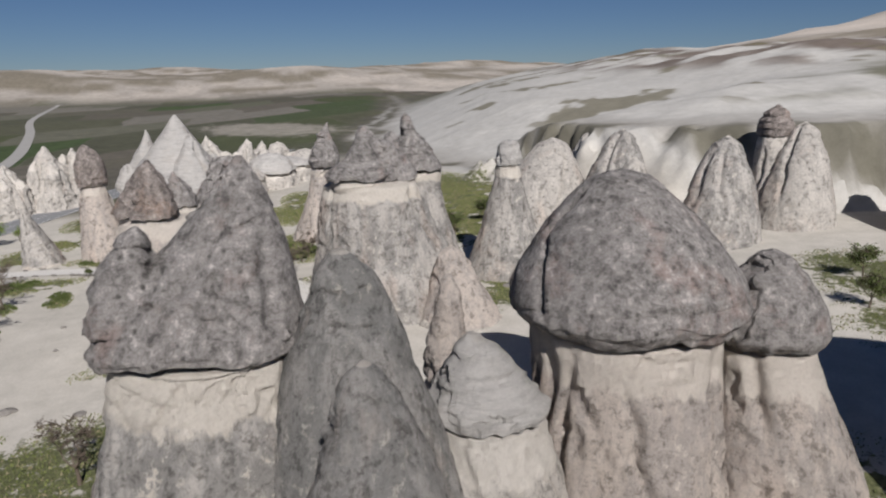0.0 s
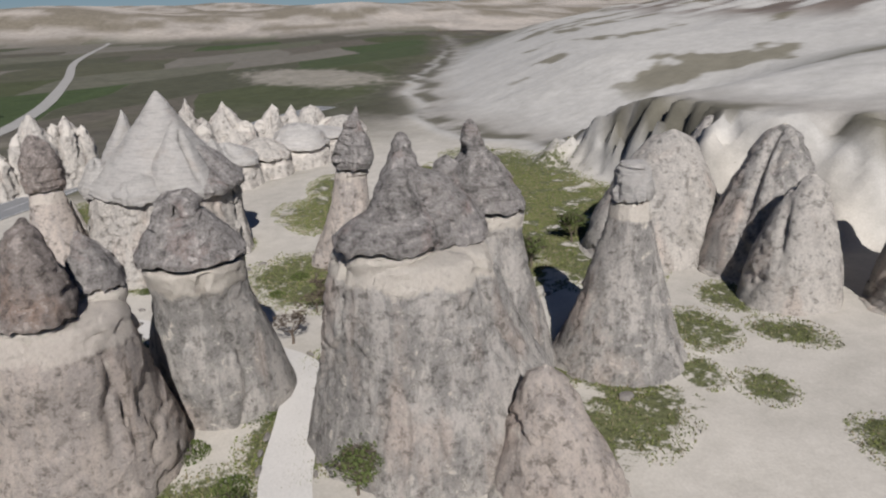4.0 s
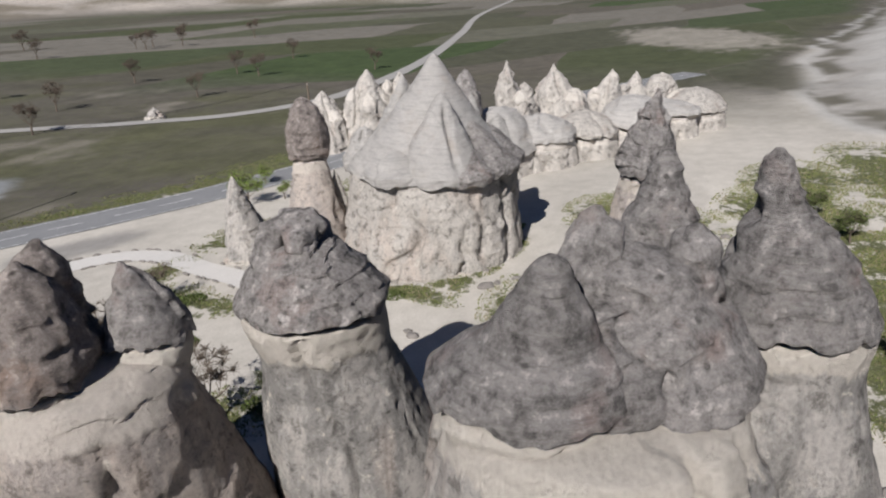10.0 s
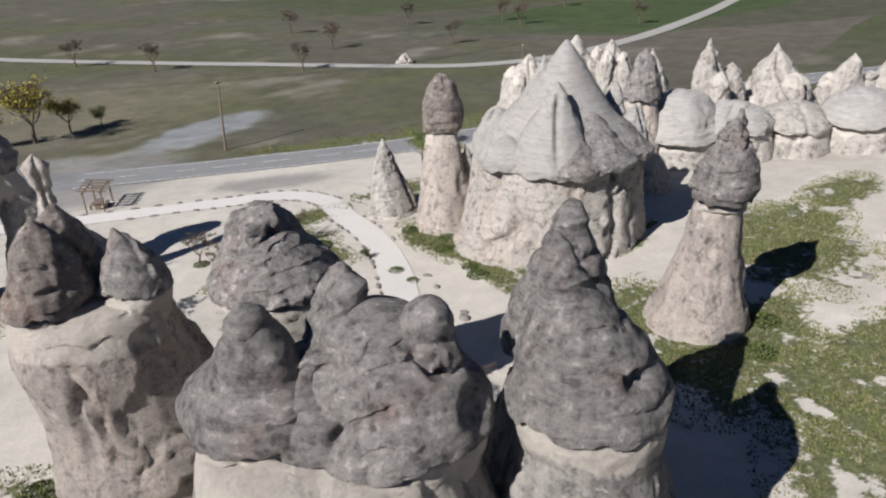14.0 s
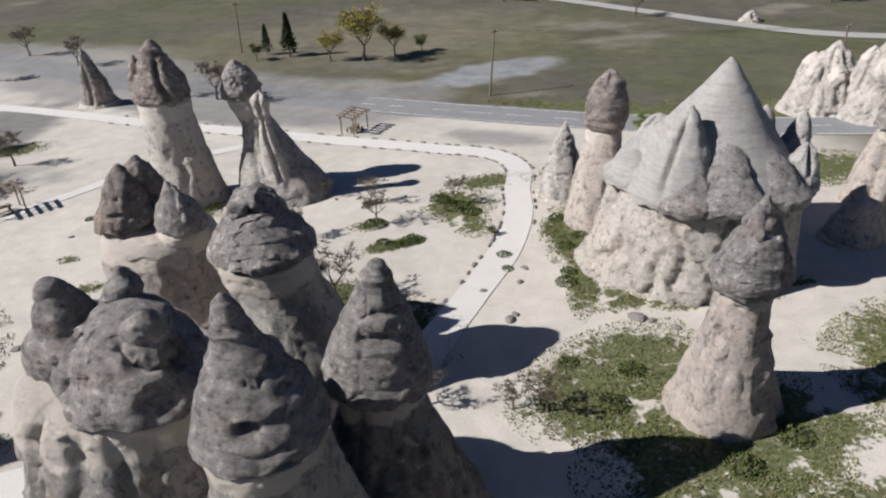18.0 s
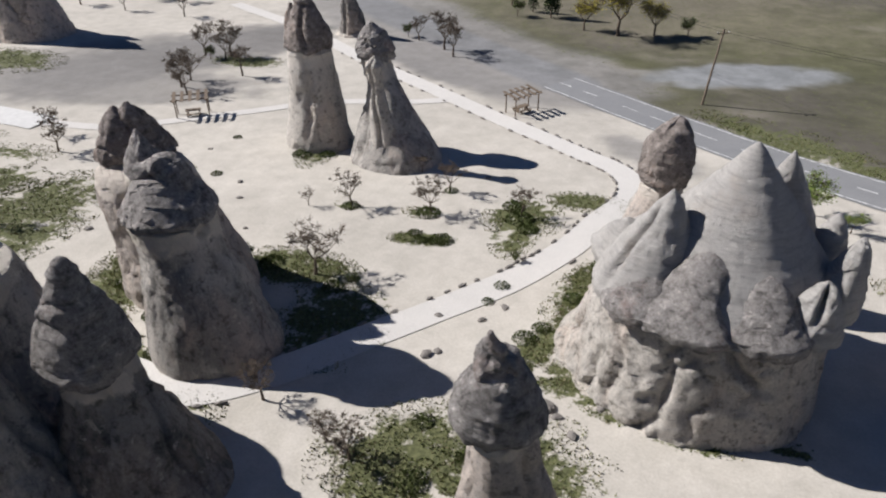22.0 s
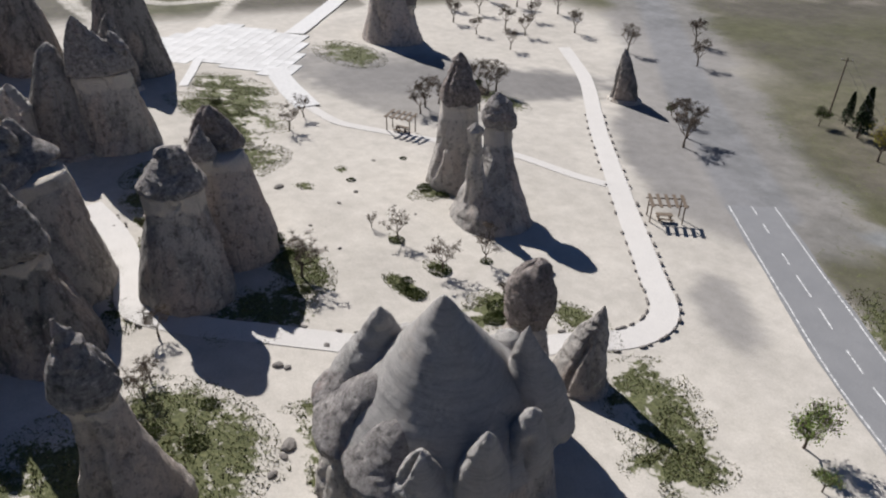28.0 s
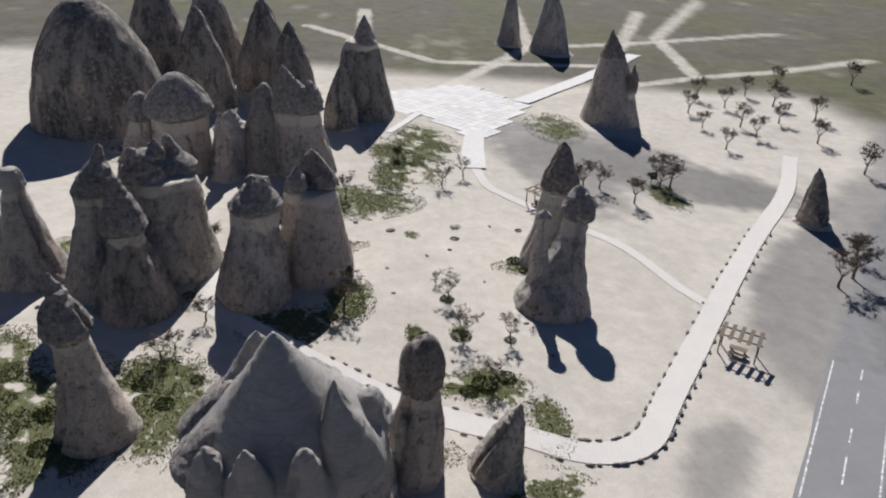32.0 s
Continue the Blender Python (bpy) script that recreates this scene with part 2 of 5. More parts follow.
def rock(name, keys, mat, seed, segs=96, rows=56, rough=0.10, flute=0.0, layer=0.0, band=1.4, under=False, pits=0, torn=1.0):
    """A rock of rings: keys are (z, x, y, rx, ry) from the foot up. rough: large relief as a share of the radius; flute: upright
    clefts; layer: ledges; band: metres of pale rock below the top; under: closed and hollowed below (a cap); pits: hollows."""
    rng = np.random.RandomState(seed)
    r = smooth_rows(keys, rows, 0.6)
    th = np.linspace(0, 2 * np.pi, segs, endpoint=False)[None]
    z = np.repeat(r[:, 0:1], segs, 1)
    height = max(z.max() - z.min(), 1.0)
    # the sides wander a little with height, so that no groove runs straight
    c, s = np.cos(th), np.sin(th)
    rx, ry = np.maximum(r[:, 3:4], 0.03), np.maximum(r[:, 4:5], 0.03)
    size = np.sqrt(rx * ry)
    ref = max(1.0, float(np.median(size)))
    x, y = r[:, 1:2] + rx * c, r[:, 2:3] + ry * s
    q = 1.0 / ref
    big = fbm(x * q * 0.8 + seed, y * q * 0.8, z * q * 0.45, seed, 2)
    d = rough * np.minimum(size, ref * 1.4) * 1.2 * big
    fade = np.clip(size / (0.5 * ref), 0.15, 1)
    lump = 1 - 2 * np.abs(fbm(x * 0.55, y * 0.55, z * 0.40, seed + 5, 2))
    knob = 1 - 2 * np.abs(fbm(x * 1.5, y * 1.5, z * 1.3, seed + 6, 2))
    grit = fbm(x * 3.4, y * 3.4, z * 3.0, seed + 7, 2)
    k = rough / 0.10
    d = d + fade * k * (0.13 * lump + 0.09 * knob + 0.07 * grit)
    for n in range(int(round(flute * (3 + ref)))):
        a0 = rng.uniform(0, 2 * np.pi)
        path = a0 + 0.5 * vnoise(z * 0.22, seed + n * 3.7, 0.5, seed + 40) + 0.12 * vnoise(z * 0.9, n * 1.7, 0.5, seed + 41)
        off = np.abs((th - path + np.pi) % (2 * np.pi) - np.pi) * size
        lo, hi_ = sorted(rng.uniform(0, 1, 2))
        t = (z - z.min()) / height
        on = np.clip((t - lo + 0.25) / 0.2, 0, 1) * np.clip((hi_ + 0.25 - t) / 0.2, 0, 1)
        w = rng.uniform(0.16, 0.42)
        d = d - on * rng.uniform(0.25, 0.7) * fade * np.exp(-((off / w) ** 2))
    d = d + fade * layer * (0.26 * vnoise(x * 0.2, y * 0.2, z * 2.6, seed + 3) + 0.20 * (0.5 - np.abs(vnoise(x * 0.35, y * 0.35, z * 5.2, seed + 8))))
    # sharp uneven ledges where beds have broken away
    bed = z * 1.15 + 0.9 * vnoise(x * 0.28, y * 0.28, z * 0.3, seed + 50) + 0.35 * vnoise(x * 1.3, y * 1.3, 0.5, seed + 51)
    saw = (bed - np.floor(bed)) ** 2
    broken = torn * np.clip(2.2 * vnoise(x * 0.5, y * 0.5, z * 0.5, seed + 52) + 0.2, 0, 1)
    d = d - fade * (0.20 if under else 0.14) * saw * broken
    # slabs spalled from the sides, with a crisp edge
    spall = vnoise(x * 0.42, y * 0.42, z * 0.33, seed + 53) + 0.35 * vnoise(x * 1.6, y * 1.6, z * 1.4, seed + 54) + 0.15 * vnoise(x * 4, y * 4, z * 4, seed + 55)
    d = d - torn * fade * 0.20 * np.clip((spall - 0.22) / 0.07, 0, 1)
    for n in range(pits):
        a0, zc, w = rng.uniform(0, 2 * np.pi), z.min() + height * rng.uniform(0.18, 0.75), rng.uniform(0.28, 0.6)
        off = np.abs((th - a0 + np.pi) % (2 * np.pi) - np.pi) * size
        d = d - rng.uniform(0.35, 0.8) * fade * np.exp(-((off / (1.5 * w)) ** 2 + ((z - zc) / w) ** 2) ** 2)
    x, y = x + d * c, y + d * s
    z = z + 0.12 * k * fbm(x * 1.1, y * 1.1, z * 1.1, seed + 11, 2)
    if under:
        low = np.clip(1 - (z - z.min()) / (0.22 * height), 0, 1)
        z = z + low * (0.20 * vnoise(c * 2.2, s * 2.2, seed, seed + 13) + 0.16 * vnoise(c * 7, s * 7, seed, seed + 14))
    verts = np.stack([x, y, z], -1).reshape(-1, 3)
    i, j = np.meshgrid(np.arange(rows - 1), np.arange(segs), indexing="ij")
    a, b2 = i * segs + j, i * segs + (j + 1) % segs
    faces = np.stack([a, b2, b2 + segs, a + segs], -1).reshape(-1, 4).tolist()
    top = len(verts)
    verts = np.vstack([verts, [[verts[-segs:, 0].mean(), verts[-segs:, 1].mean(), verts[-segs:, 2].mean() + 0.02]]])
    faces += [((rows - 1) * segs + n, (rows - 1) * segs + (n + 1) % segs, top) for n in range(segs)]
    if under:
        ring = verts[:segs].copy()
        mid = ring.mean(0)
        inner = mid + (ring - mid) * 0.86
        inner[:, 2] = ring[:, 2] + 0.12
        n0 = len(verts)
        verts = np.vstack([verts, inner, [[mid[0], mid[1], mid[2] + 0.15]]])
        for n in range(segs):
            nn = (n + 1) % segs
            faces.append((nn, n, n0 + n, n0 + nn))
            faces.append((n0 + nn, n0 + n, n0 + segs))
    hi = max(k_[0] for k_ in keys)
    strata = 1.0 - np.clip((hi - verts[:, 2]) / (2 * band), 0, 1)
    return mesh_of(name, verts, faces, mat, {"strata": strata})


def ground_z(x, y):
    return 2.75 - 0.045 * min(max(y, -25), 125)


CHIMNEY = "rock chimney"


def chimney(label, x, y, body, caps, mat=BODY, seed=1, rough=0.10, flute=0.5, band=1.4, segs=88, rows=60, group="rock chimneys"):
    """A rock chimney at (x, y). body: rings (z over the ground, dx, dy, rx, ry); caps: (rings, material, options)."""
    z0 = ground_z(x, y) - 0.4
    top = thing("rock_chimney", (x, y, z0), label, CHIMNEY, group)
    if caps and not any(c_[0][0][0] < caps[0][0][0][0] + 0.8 for c_ in caps[1:]):
        # the body's neck fills the cap's foot but for a narrow ledge
        foot = caps[0][0][0]
        body = [(min(z, foot[0] + 0.04 + 0.03 * n), cx, cy, rx, ry) if z > foot[0] - 0.1 else (z, cx, cy, rx, ry) for n, (z, cx, cy, rx, ry) in enumerate(body)]
        body = [(z, cx, cy, max(rx, min(0.90, 0.90 - 0.03 * (foot[0] - z)) * foot[3]), max(ry, min(0.90, 0.90 - 0.03 * (foot[0] - z)) * foot[4])) if foot[0] - 3.5 < z <= foot[0] + 0.35 and rx > 0.45 * foot[3] else (z, cx, cy, rx, ry)
                for z, cx, cy, rx, ry in body]
        # a weathered notch runs round just below the cap
        zf, cx, cy, rx, ry = foot
        body = [k_ for k_ in body if k_[0] < zf - 0.75] + [(zf - 0.55, cx, cy, rx * 0.92, ry * 0.92), (zf - 0.22, cx, cy, rx * 0.90, ry * 0.90), (zf - 0.10, cx, cy, rx * 0.74, ry * 0.74), (zf + 0.28, cx, cy, rx * 0.72, ry * 0.72), (zf + 0.32, cx, cy, 0.3, 0.3)]
    part("body", rock("body", body, mat, seed, segs, rows, rough * 0.8, flute, band=band if caps else 0.05), top)
    if not caps:
        _, fx, fy, frx, fry = body[0]
        rim = [(0.05, fx, fy, frx * 1.16, fry * 1.16), (0.5, fx, fy, frx * 1.08, fry * 1.08), (0.9, fx, fy, frx * 1.0, fry * 1.0), (1.1, fx, fy, frx * 0.9, fry * 0.9), (1.15, fx, fy, 0.5, 0.5)]
        part("rubble_foot", rock("rubble_foot", rim, CREAM, seed * 3 + 1, 64, 18, 0.10, 0.3, band=0.05), top, "sandy rubble at the foot")
    for n, (rings, cm, opt) in enumerate(caps):
        kw = dict(segs=96, rows=56, rough=0.08, flute=0.12, layer=0.3, under=True, pits=0, band=0.05)
        kw.update(opt)
        kw["rough"] *= 0.75
        part("cap", rock("cap", rings, cm, seed * 7 + n + 3, **kw), top)
        joined = any(c_[0][0][0] < caps[0][0][0][0] + 0.8 for c_ in caps[1:])
        if joined and rings[0][0] < caps[0][0][0][0] + 0.8:
            z, cx, cy, rx, ry = rings[0]
            zs = [k_[0] for k_ in body]
            bx_, by_ = (float(np.interp(z - 4.5, zs, [k_[q] for k_ in body])) for q in (1, 2))
            lean = lambda s: (cx + s * (bx_ - cx), cy + s * (by_ - cy))
            neck = [(z - 4.5, *lean(0.75), rx * 0.8, ry * 0.8), (z - 2.2, *lean(0.22), rx * 0.86, ry * 0.86), (z - 0.5, cx, cy, rx * 0.92, ry * 0.92), (z - 0.2, cx, cy, rx * 0.90, ry * 0.90), (z - 0.08, cx, cy, rx * 0.74, ry * 0.74), (z + 0.3, cx, cy, rx * 0.72, ry * 0.72), (z + 0.35, cx, cy, 0.3, 0.3)]
            part("neck", rock("neck", neck, CREAM, seed * 5 + n, 72, 40, 0.06, 0.5, band=2.4), top, "cream neck below a cap")
    return top


# ---- ground ----
EDGE = ((700, -80), (320, -30), (190, 0), (130, 10), (92, 10), (57, 0), (28, -7), (11, -10), (1, -17), (-5, -31), (-13, -60), (-40, -130), (-90, -400))


def inside_mesa(x, y):
    """Distance in metres behind the mesa's edge (negative in front of it)."""
    best, sign = np.full(x.shape, 1e9), np.zeros(x.shape)
    for (ax, ay), (bx, by) in zip(EDGE, EDGE[1:]):
        ux, uy = bx - ax, by - ay
        t = np.clip(((x - ax) * ux + (y - ay) * uy) / (ux * ux + uy * uy), 0, 1)
        dx, dy = x - ax - t * ux, y - ay - t * uy
        d = np.hypot(dx, dy)
        s = np.sign(ux * dy - uy * dx)
        near = d < best
        best, sign = np.where(near, d, best), np.where(near, s, sign)
    return best * sign


def step(a, b, v):
    t = np.clip((v - a) / (b - a), 0, 1)
    return t * t * (3 - 2 * t)


def land(x, y):
    base = 2.75 - 0.045 * np.clip(y, -25, 125)
    base = base + 0.10 * fbm(x * 0.12, y * 0.12, 0, 3, 3)
    d = inside_mesa(x, y)
    near = step(180, 60, np.hypot(x - 10, y + 5))
    fl = 3.2 * vnoise(x * 0.16, y * 0.16, 0, 21) + 1.6 * (0.5 - np.abs(vnoise(x * 0.32, y * 0.32, 0, 22))) + 0.8 * vnoise(x * 0.8, y * 0.8, 0, 23)
    dd = d + fl * (0.3 + 0.7 * near)
    wall = step(58, 26, x)
    cliff = 10.0 * wall * step(-4.0, 1.2, dd) + (1 - wall) * 7.0 * step(0, 60, d) + 0.06 * np.clip(dd, 0, 40) + 0.10 * np.clip(d - 12, 0, 92) - 0.07 * np.clip(d - 135, 0, 180)
    cliff = cliff * step(620, 260, x)
    hill = np.clip(d, 0, 120) / 120 * 3.2 * fbm(x * 0.02, y * 0.02, 0, 31, 3) + 2.6 * step(60, 90, d) * step(170, 120, d) * (0.6 - np.abs(fbm(x * 0.07, y * 0.07, 0, 32, 2)))
    # the mountain to the south-east and the far rim of the valley
    mx, my = (x - 330) * 0.74 + (y + 560) * 0.67, -(x - 330) * 0.67 + (y + 560) * 0.74
    mount = 88 * np.exp(-((mx / 230) ** 2)) * np.exp(-((my / 300) ** 2)) * (1 + 0.25 * fbm(x * 0.008, y * 0.008, 0, 41, 3))
    r = np.hypot(x, y)
    rim = step(900, 1500, r) * (40 + 34 * fbm(x * 0.0022, y * 0.0022, 0, 51, 4)) + step(1800, 3800, r) * 40
    return base + cliff + hill + mount + rim


def axis_steps(lo, hi, fine, far):
    mid = list(np.arange(lo, hi + fine / 2, fine))
    out, stepw, v = [], fine, hi
    while v < far:
        stepw *= 1.04
        v += stepw
        out.append(v)
    pre, stepw, v = [], fine, lo
    while v > -far:
        stepw *= 1.04
        v -= stepw
        pre.append(v)
    return np.array(pre[::-1] + mid + out)


def patch(x, y, cx, cy, rx, ry, turn=0.0, edge=0.35, seed=1):
    """1 inside an uneven ellipse, 0 outside."""
    c, s = math.cos(radians(turn)), math.sin(radians(turn))
    u, v = ((x - cx) * c + (y - cy) * s) / rx, (-(x - cx) * s + (y - cy) * c) / ry
    r = np.hypot(u, v) + 0.30 * fbm(x * 0.35, y * 0.35, 0, seed, 3)
    return step(1 + edge / 2, 1 - edge, r)


def near_line(x, y, line):
    best = np.full(x.shape, 1e9)
    for (ax, ay), (bx, by) in zip(line, line[1:]):
        ux, uy = bx - ax, by - ay
        t = np.clip(((x - ax) * ux + (y - ay) * uy) / (ux * ux + uy * uy), 0, 1)
        best = np.minimum(best, np.hypot(x - ax - t * ux, y - ay - t * uy))
    return best


# places where weeds grow: x, y, rx, ry, turn
GRASS = [(7, 33, 8, 5, 20), (10, 26, 9, 5, 10), (27, 30, 10, 6, 30), (13, 18, 9, 5, -10), (-24, 41, 3, 8, 20), (-15, 33, 7, 2.5, -15),
         (2.5, 63, 3.6, 4, 0), (10.5, 54, 2.2, 6, -20), (8.5, 45, 1.2, 5, -20), (14, 41.5, 6, 0.9, 5), (19, 66, 6, 4, -30), (24, 64, 5, 2.5, -40),
         (-4.5, 56, 2.6, 1.3, 10), (-6.5, 60.5, 1.8, 1.2, 0), (-13.5, 59.5, 1.4, 1.0, 0), (-22.5, 70, 2.2, 4.5, 10), (-12, 47.5, 6, 2.2, 10),
         (-40, 46, 6, 10, 10), (-66, 56, 9, 5, 20), (-50, 97, 6, 3, 10), (-58, 10, 10, 6, 0), (28, 90, 14, 5, -35), (48, 82, 16, 6, -20),
         (5, 8, 9, 6, 0), (16, 8, 8, 5, 0), (-22, 16, 3.5, 6, 30), (-19, 30, 2.5, 5, 30), (-14, 16, 3, 4, 0), (-30, -16, 8, 7, 0), (-40, -12, 6, 8, 0),
         (33, 18, 9, 6, 0), (43, 17, 8, 5, 0), (30, 31.5, 9, 4.5, -5), (42, 31, 7, 3, 0), (25, 16.5, 8, 5, 0), (9, 19.5, 7, 4, -10), (3, 16, 6, 5, 0), (22, 4, 14, 8, 15), (44, 6, 16, 7, 15), (16, 12, 12, 5, 0), (32, 5, 12, 5, 20), (12, 7, 7, 4, 20), (-11.8, 6.0, 3.5, 2.5, 0), (-16.5, 13.4, 2.5, 3.5, 20), (-17.4, 8.8, 2.2, 1.6, 0), (-7.4, 1.2, 3, 2.2, 0), (-20, 6, 2.2, 1.6, 0), (-14, 0.5, 3, 2, 30), (-27, 3, 3, 2, 0), (-33, 36, 3, 1.6, 0), (-72, 57, 9, 5, 25), (-60, 52, 7, 4, 30), (-52, 52, 8, 4, 0), (-30, 55, 1.3, 1.0, 0), (-33, 61, 1.0, .8, 0), (-85, 84, 10, 6, 0), (40, 62, 8, 5, 0), (8, 68, 4, 2, 0),
         (-6.3, 42.5, 4, 5.5, 25), (-13, 48.6, 5, 2.2, 10), (-24.6, 40, 2.2, 5, 20), (-18.6, 34.3, 3.2, 1.4, -20), (9.2, 46.6, 0.9, 5, -12), (11, 42.4, 2.2, 0.9, -35), (16, 39.8, 4, 0.8, -5), (9.8, 52.6, 1.5, 3.5, 0),
         (-6.5, 55.4, 1.2, 0.9, 0), (-3.5, 56.4, 1.7, 1.1, 10), (2.6, 59.6, 2.0, 4.2, 5), (5, 30.6, 4.6, 3, 10), (22, 42.3, 2.4, 0.6, 5), (19.3, 39.2, 2.4, 0.6, 0), (24.3, 40.7, 1.5, 0.6, 0), (-60, 53, 12, 4, 28), (22, 94, 6, 1.4, -30), (24.5, 63, 2.2, 4, -30)]
WALKWAY = ((-34, 31.2), (-28, 32.6), (-22, 33.2), (-16, 32.7), (-11, 32.6), (-7, 36), (-3, 41.5), (4, 51.5), (7.5, 58.5), (9.3, 64.8), (11.2, 71), (9.6, 76.2), (3, 80.6), (-14, 91.5), (-33, 104), (-55, 119.5), (-75, 130))
SIDEWALK = ((-58, 65.6), (-50.2, 66.9), (-45.8, 69.9), (-38, 77), (-30, 84.5), (-19, 89), (-13, 92.5))
ROAD = ((-3, 103.6), (14, 92), (27, 83.5), (44, 75.5), (68, 67.5), (92, 58), (114, 45), (132, 32))
DIRTROAD = ((-2, 104.5), (-40, 132), (-90, 172), (-180, 240), (-420, 400))
TRACK = ((10, 260), (22, 229), (58, 168), (94, 118), (130, 112), (200, 125), (330, 160), (520, 215), (900, 300))
TRAILS = (((14, 23), (20, 26.5), (28, 28), (38, 33), (47, 33)), ((14, 23), (22, 20.5), (34, 23.5), (47, 24)), ((4, 24.5), (14, 23)), ((22, 20.5), (20, 16), (24, 11), (36, 10)), ((-9, 17), (-2, 12), (8, 3)),
          ((-104, 48), (-140, 40), (-220, 35)), ((-101, 74), (-112, 88), (-126, 108), (-141, 134), (-150, 160), (-170, 200)), ((-150, 112), (-140, 60), (-180, 20)), ((-112, 62), (-170, 90), (-260, 95)),
          ((-126, 108), (-170, 118), (-260, 150)), ((-141, 134), (-200, 140), (-300, 190)), ((-170, 90), (-190, 130), (-215, 190)), ((200, 125), (330, 60), (520, 10)), ((520, 10), (900, -60)))

gx, gy = axis_steps(-150, 90, 0.8, 4200), axis_steps(-45, 140, 0.8, 4200)
X, Y = np.meshgrid(gx, gy)
Z = land(X, Y)
MESA = inside_mesa(X, Y)

# base colours of the ground, laid on its points
SAND, LOT, GRAVEL = np.array((0.645, 0.603, 0.538)), np.array((0.28, 0.268, 0.256)), np.array((0.36, 0.37, 0.38))
SOIL, GREEN, WHITE = np.array((0.150, 0.136, 0.112)), np.array((0.10, 0.125, 0.04)), np.array((0.60, 0.58, 0.545))


def lay(col, mask, tone):
    return col + (tone - col) * mask[..., None]


col = np.zeros((*X.shape, 3)) + SAND
col = lay(col, 0.5 * step(-0.2, 0.6, fbm(X * 0.09, Y * 0.09, 0, 61, 4)), SAND * 0.86)
wild = step(101.5, 105.5, Y + 0.55 * X + 2 * fbm(X * 0.05, Y * 0.05, 0, 62, 3)) * step(-60, -20, X) + step(-118, -135, X) + step(44, 60, X) * step(28, 50, Y)
wild = np.clip(wild + step(60, 130, X) * step(0, -10, MESA) + step(150, 170, Y), 0, 1)
mead = 0.5 + 0.5 * fbm(X * 0.035, Y * 0.035, 0, 63, 4)
col = lay(col, wild, SOIL)
col = lay(col, wild * step(0.35, 0.75, mead), np.array((0.140, 0.138, 0.080)))
col = lay(col, 0.6 * wild * step(0.66, 0.88, 0.5 + 0.5 * fbm(X * 0.06, Y * 0.09, 0, 64, 4)), np.array((0.38, 0.34, 0.29)))
col = lay(col, patch(X, Y, -61, 99, 30, 10.5, 62), LOT * 0.92)
col = lay(col, 0.8 * patch(X, Y, -70, 88, 26, 15, 50, 0.35, 5), LOT)
col = lay(col, 0.8 * patch(X, Y, -56, 80, 18, 7, 25, 0.35, 6), LOT)
col = lay(col, patch(X, Y, -25, 108, 22, 6, -35), LOT * 1.05)
col = lay(col, 0.7 * wild * patch(X, Y, 8, 152, 40, 26, 0, 0.5, 7), np.array((0.25, 0.225, 0.165)))
col = lay(col, 0.85 * step(15, 9, near_line(X, Y, DIRTROAD) + 3 * fbm(X * 0.12, Y * 0.12, 0, 78, 3)), LOT * 1.15)
col = lay(col, 0.8 * patch(X, Y, 12, 82, 7, 3.2, -35), LOT * 1.1)
col = lay(col, patch(X, Y, 21, 117, 15, 6, 25), GRAVEL)
grassy = np.zeros(X.shape)
for n, (cx, cy, rx, ry, tn) in enumerate(GRASS):
    grassy = np.maximum(grassy, patch(X, Y, cx, cy, rx, ry, tn, 0.5, 70 + n))
wildness = wild * step(0, -6, MESA) * step(900, 500, np.hypot(X, Y)) * step(7, 11, near_line(X, Y, DIRTROAD)) * (1 - patch(X, Y, 21, 117, 17, 8, 25))
grassy = grassy * step(-0.8, -0.25, fbm(X * 0.5, Y * 0.5, 0, 65, 3))
slope = MESA + 3 * vnoise(X * 0.1, Y * 0.1, 0, 66)
col = lay(col, step(-5, -1, slope) * step(420, 260, X), WHITE)
col = lay(col, 0.75 * step(-3, 2, slope) * step(14, 4, slope), np.array((0.40, 0.375, 0.34)))
edge = step(-1.5, 0.5, slope) * step(6, 2.5, slope) * step(-0.35, 0.0, fbm(X * 0.12, Y * 0.12, 0, 79, 3))
col = lay(col, 0.85 * edge, np.array((0.13, 0.12, 0.085)))
# brown ledges and scrub along the crest, the ledges' shade painted into the tone
crest = step(66, 84, slope) * step(150, 120, slope) * step(-0.25, 0.15, fbm(X * 0.09, Y * 0.09, 0, 67, 4))
col = lay(col, 0.9 * crest, np.array((0.17, 0.13, 0.105)))
scrub = step(16, 30, slope) * step(60, 30, X + 12 * fbm(X * 0.03, Y * 0.03, 0, 69, 3)) * step(-0.1, 0.2, fbm(X * 0.04, Y * 0.05, 0, 70, 4))
col = lay(col, 0.85 * scrub, np.array((0.15, 0.145, 0.085)))
dots = step(14, 30, slope) * step(0.28, 0.38, fbm(X * 0.06, Y * 0.09, 0, 76, 4))
col = lay(col, 0.8 * dots, np.array((0.19, 0.17, 0.11)))
RR = np.hypot(X, Y)
mtn = step(140, 210, MESA) + step(850, 1050, RR)
bare = 0.5 + 0.5 * fbm(X * 0.012, Y * 0.012, 0, 77, 5)
col = lay(col, np.clip(mtn, 0, 1), np.array((0.54, 0.485, 0.43)))
col = lay(col, np.clip(mtn, 0, 1) * step(0.45, 0.62, bare), np.array((0.31, 0.27, 0.21)))
col = lay(col, np.clip(mtn, 0, 1) * step(0.42, 0.30, bare), np.array((0.66, 0.585, 0.515)))
for tr in TRAILS:
    wdt = 1.0 + 0.006 * np.abs(X)
    col = lay(col, 0.85 * step(wdt + 0.7, wdt - 0.3, near_line(X, Y, tr) + 0.5 * vnoise(X * 0.5, Y * 0.5, 0, 68)), SAND * 1.1)
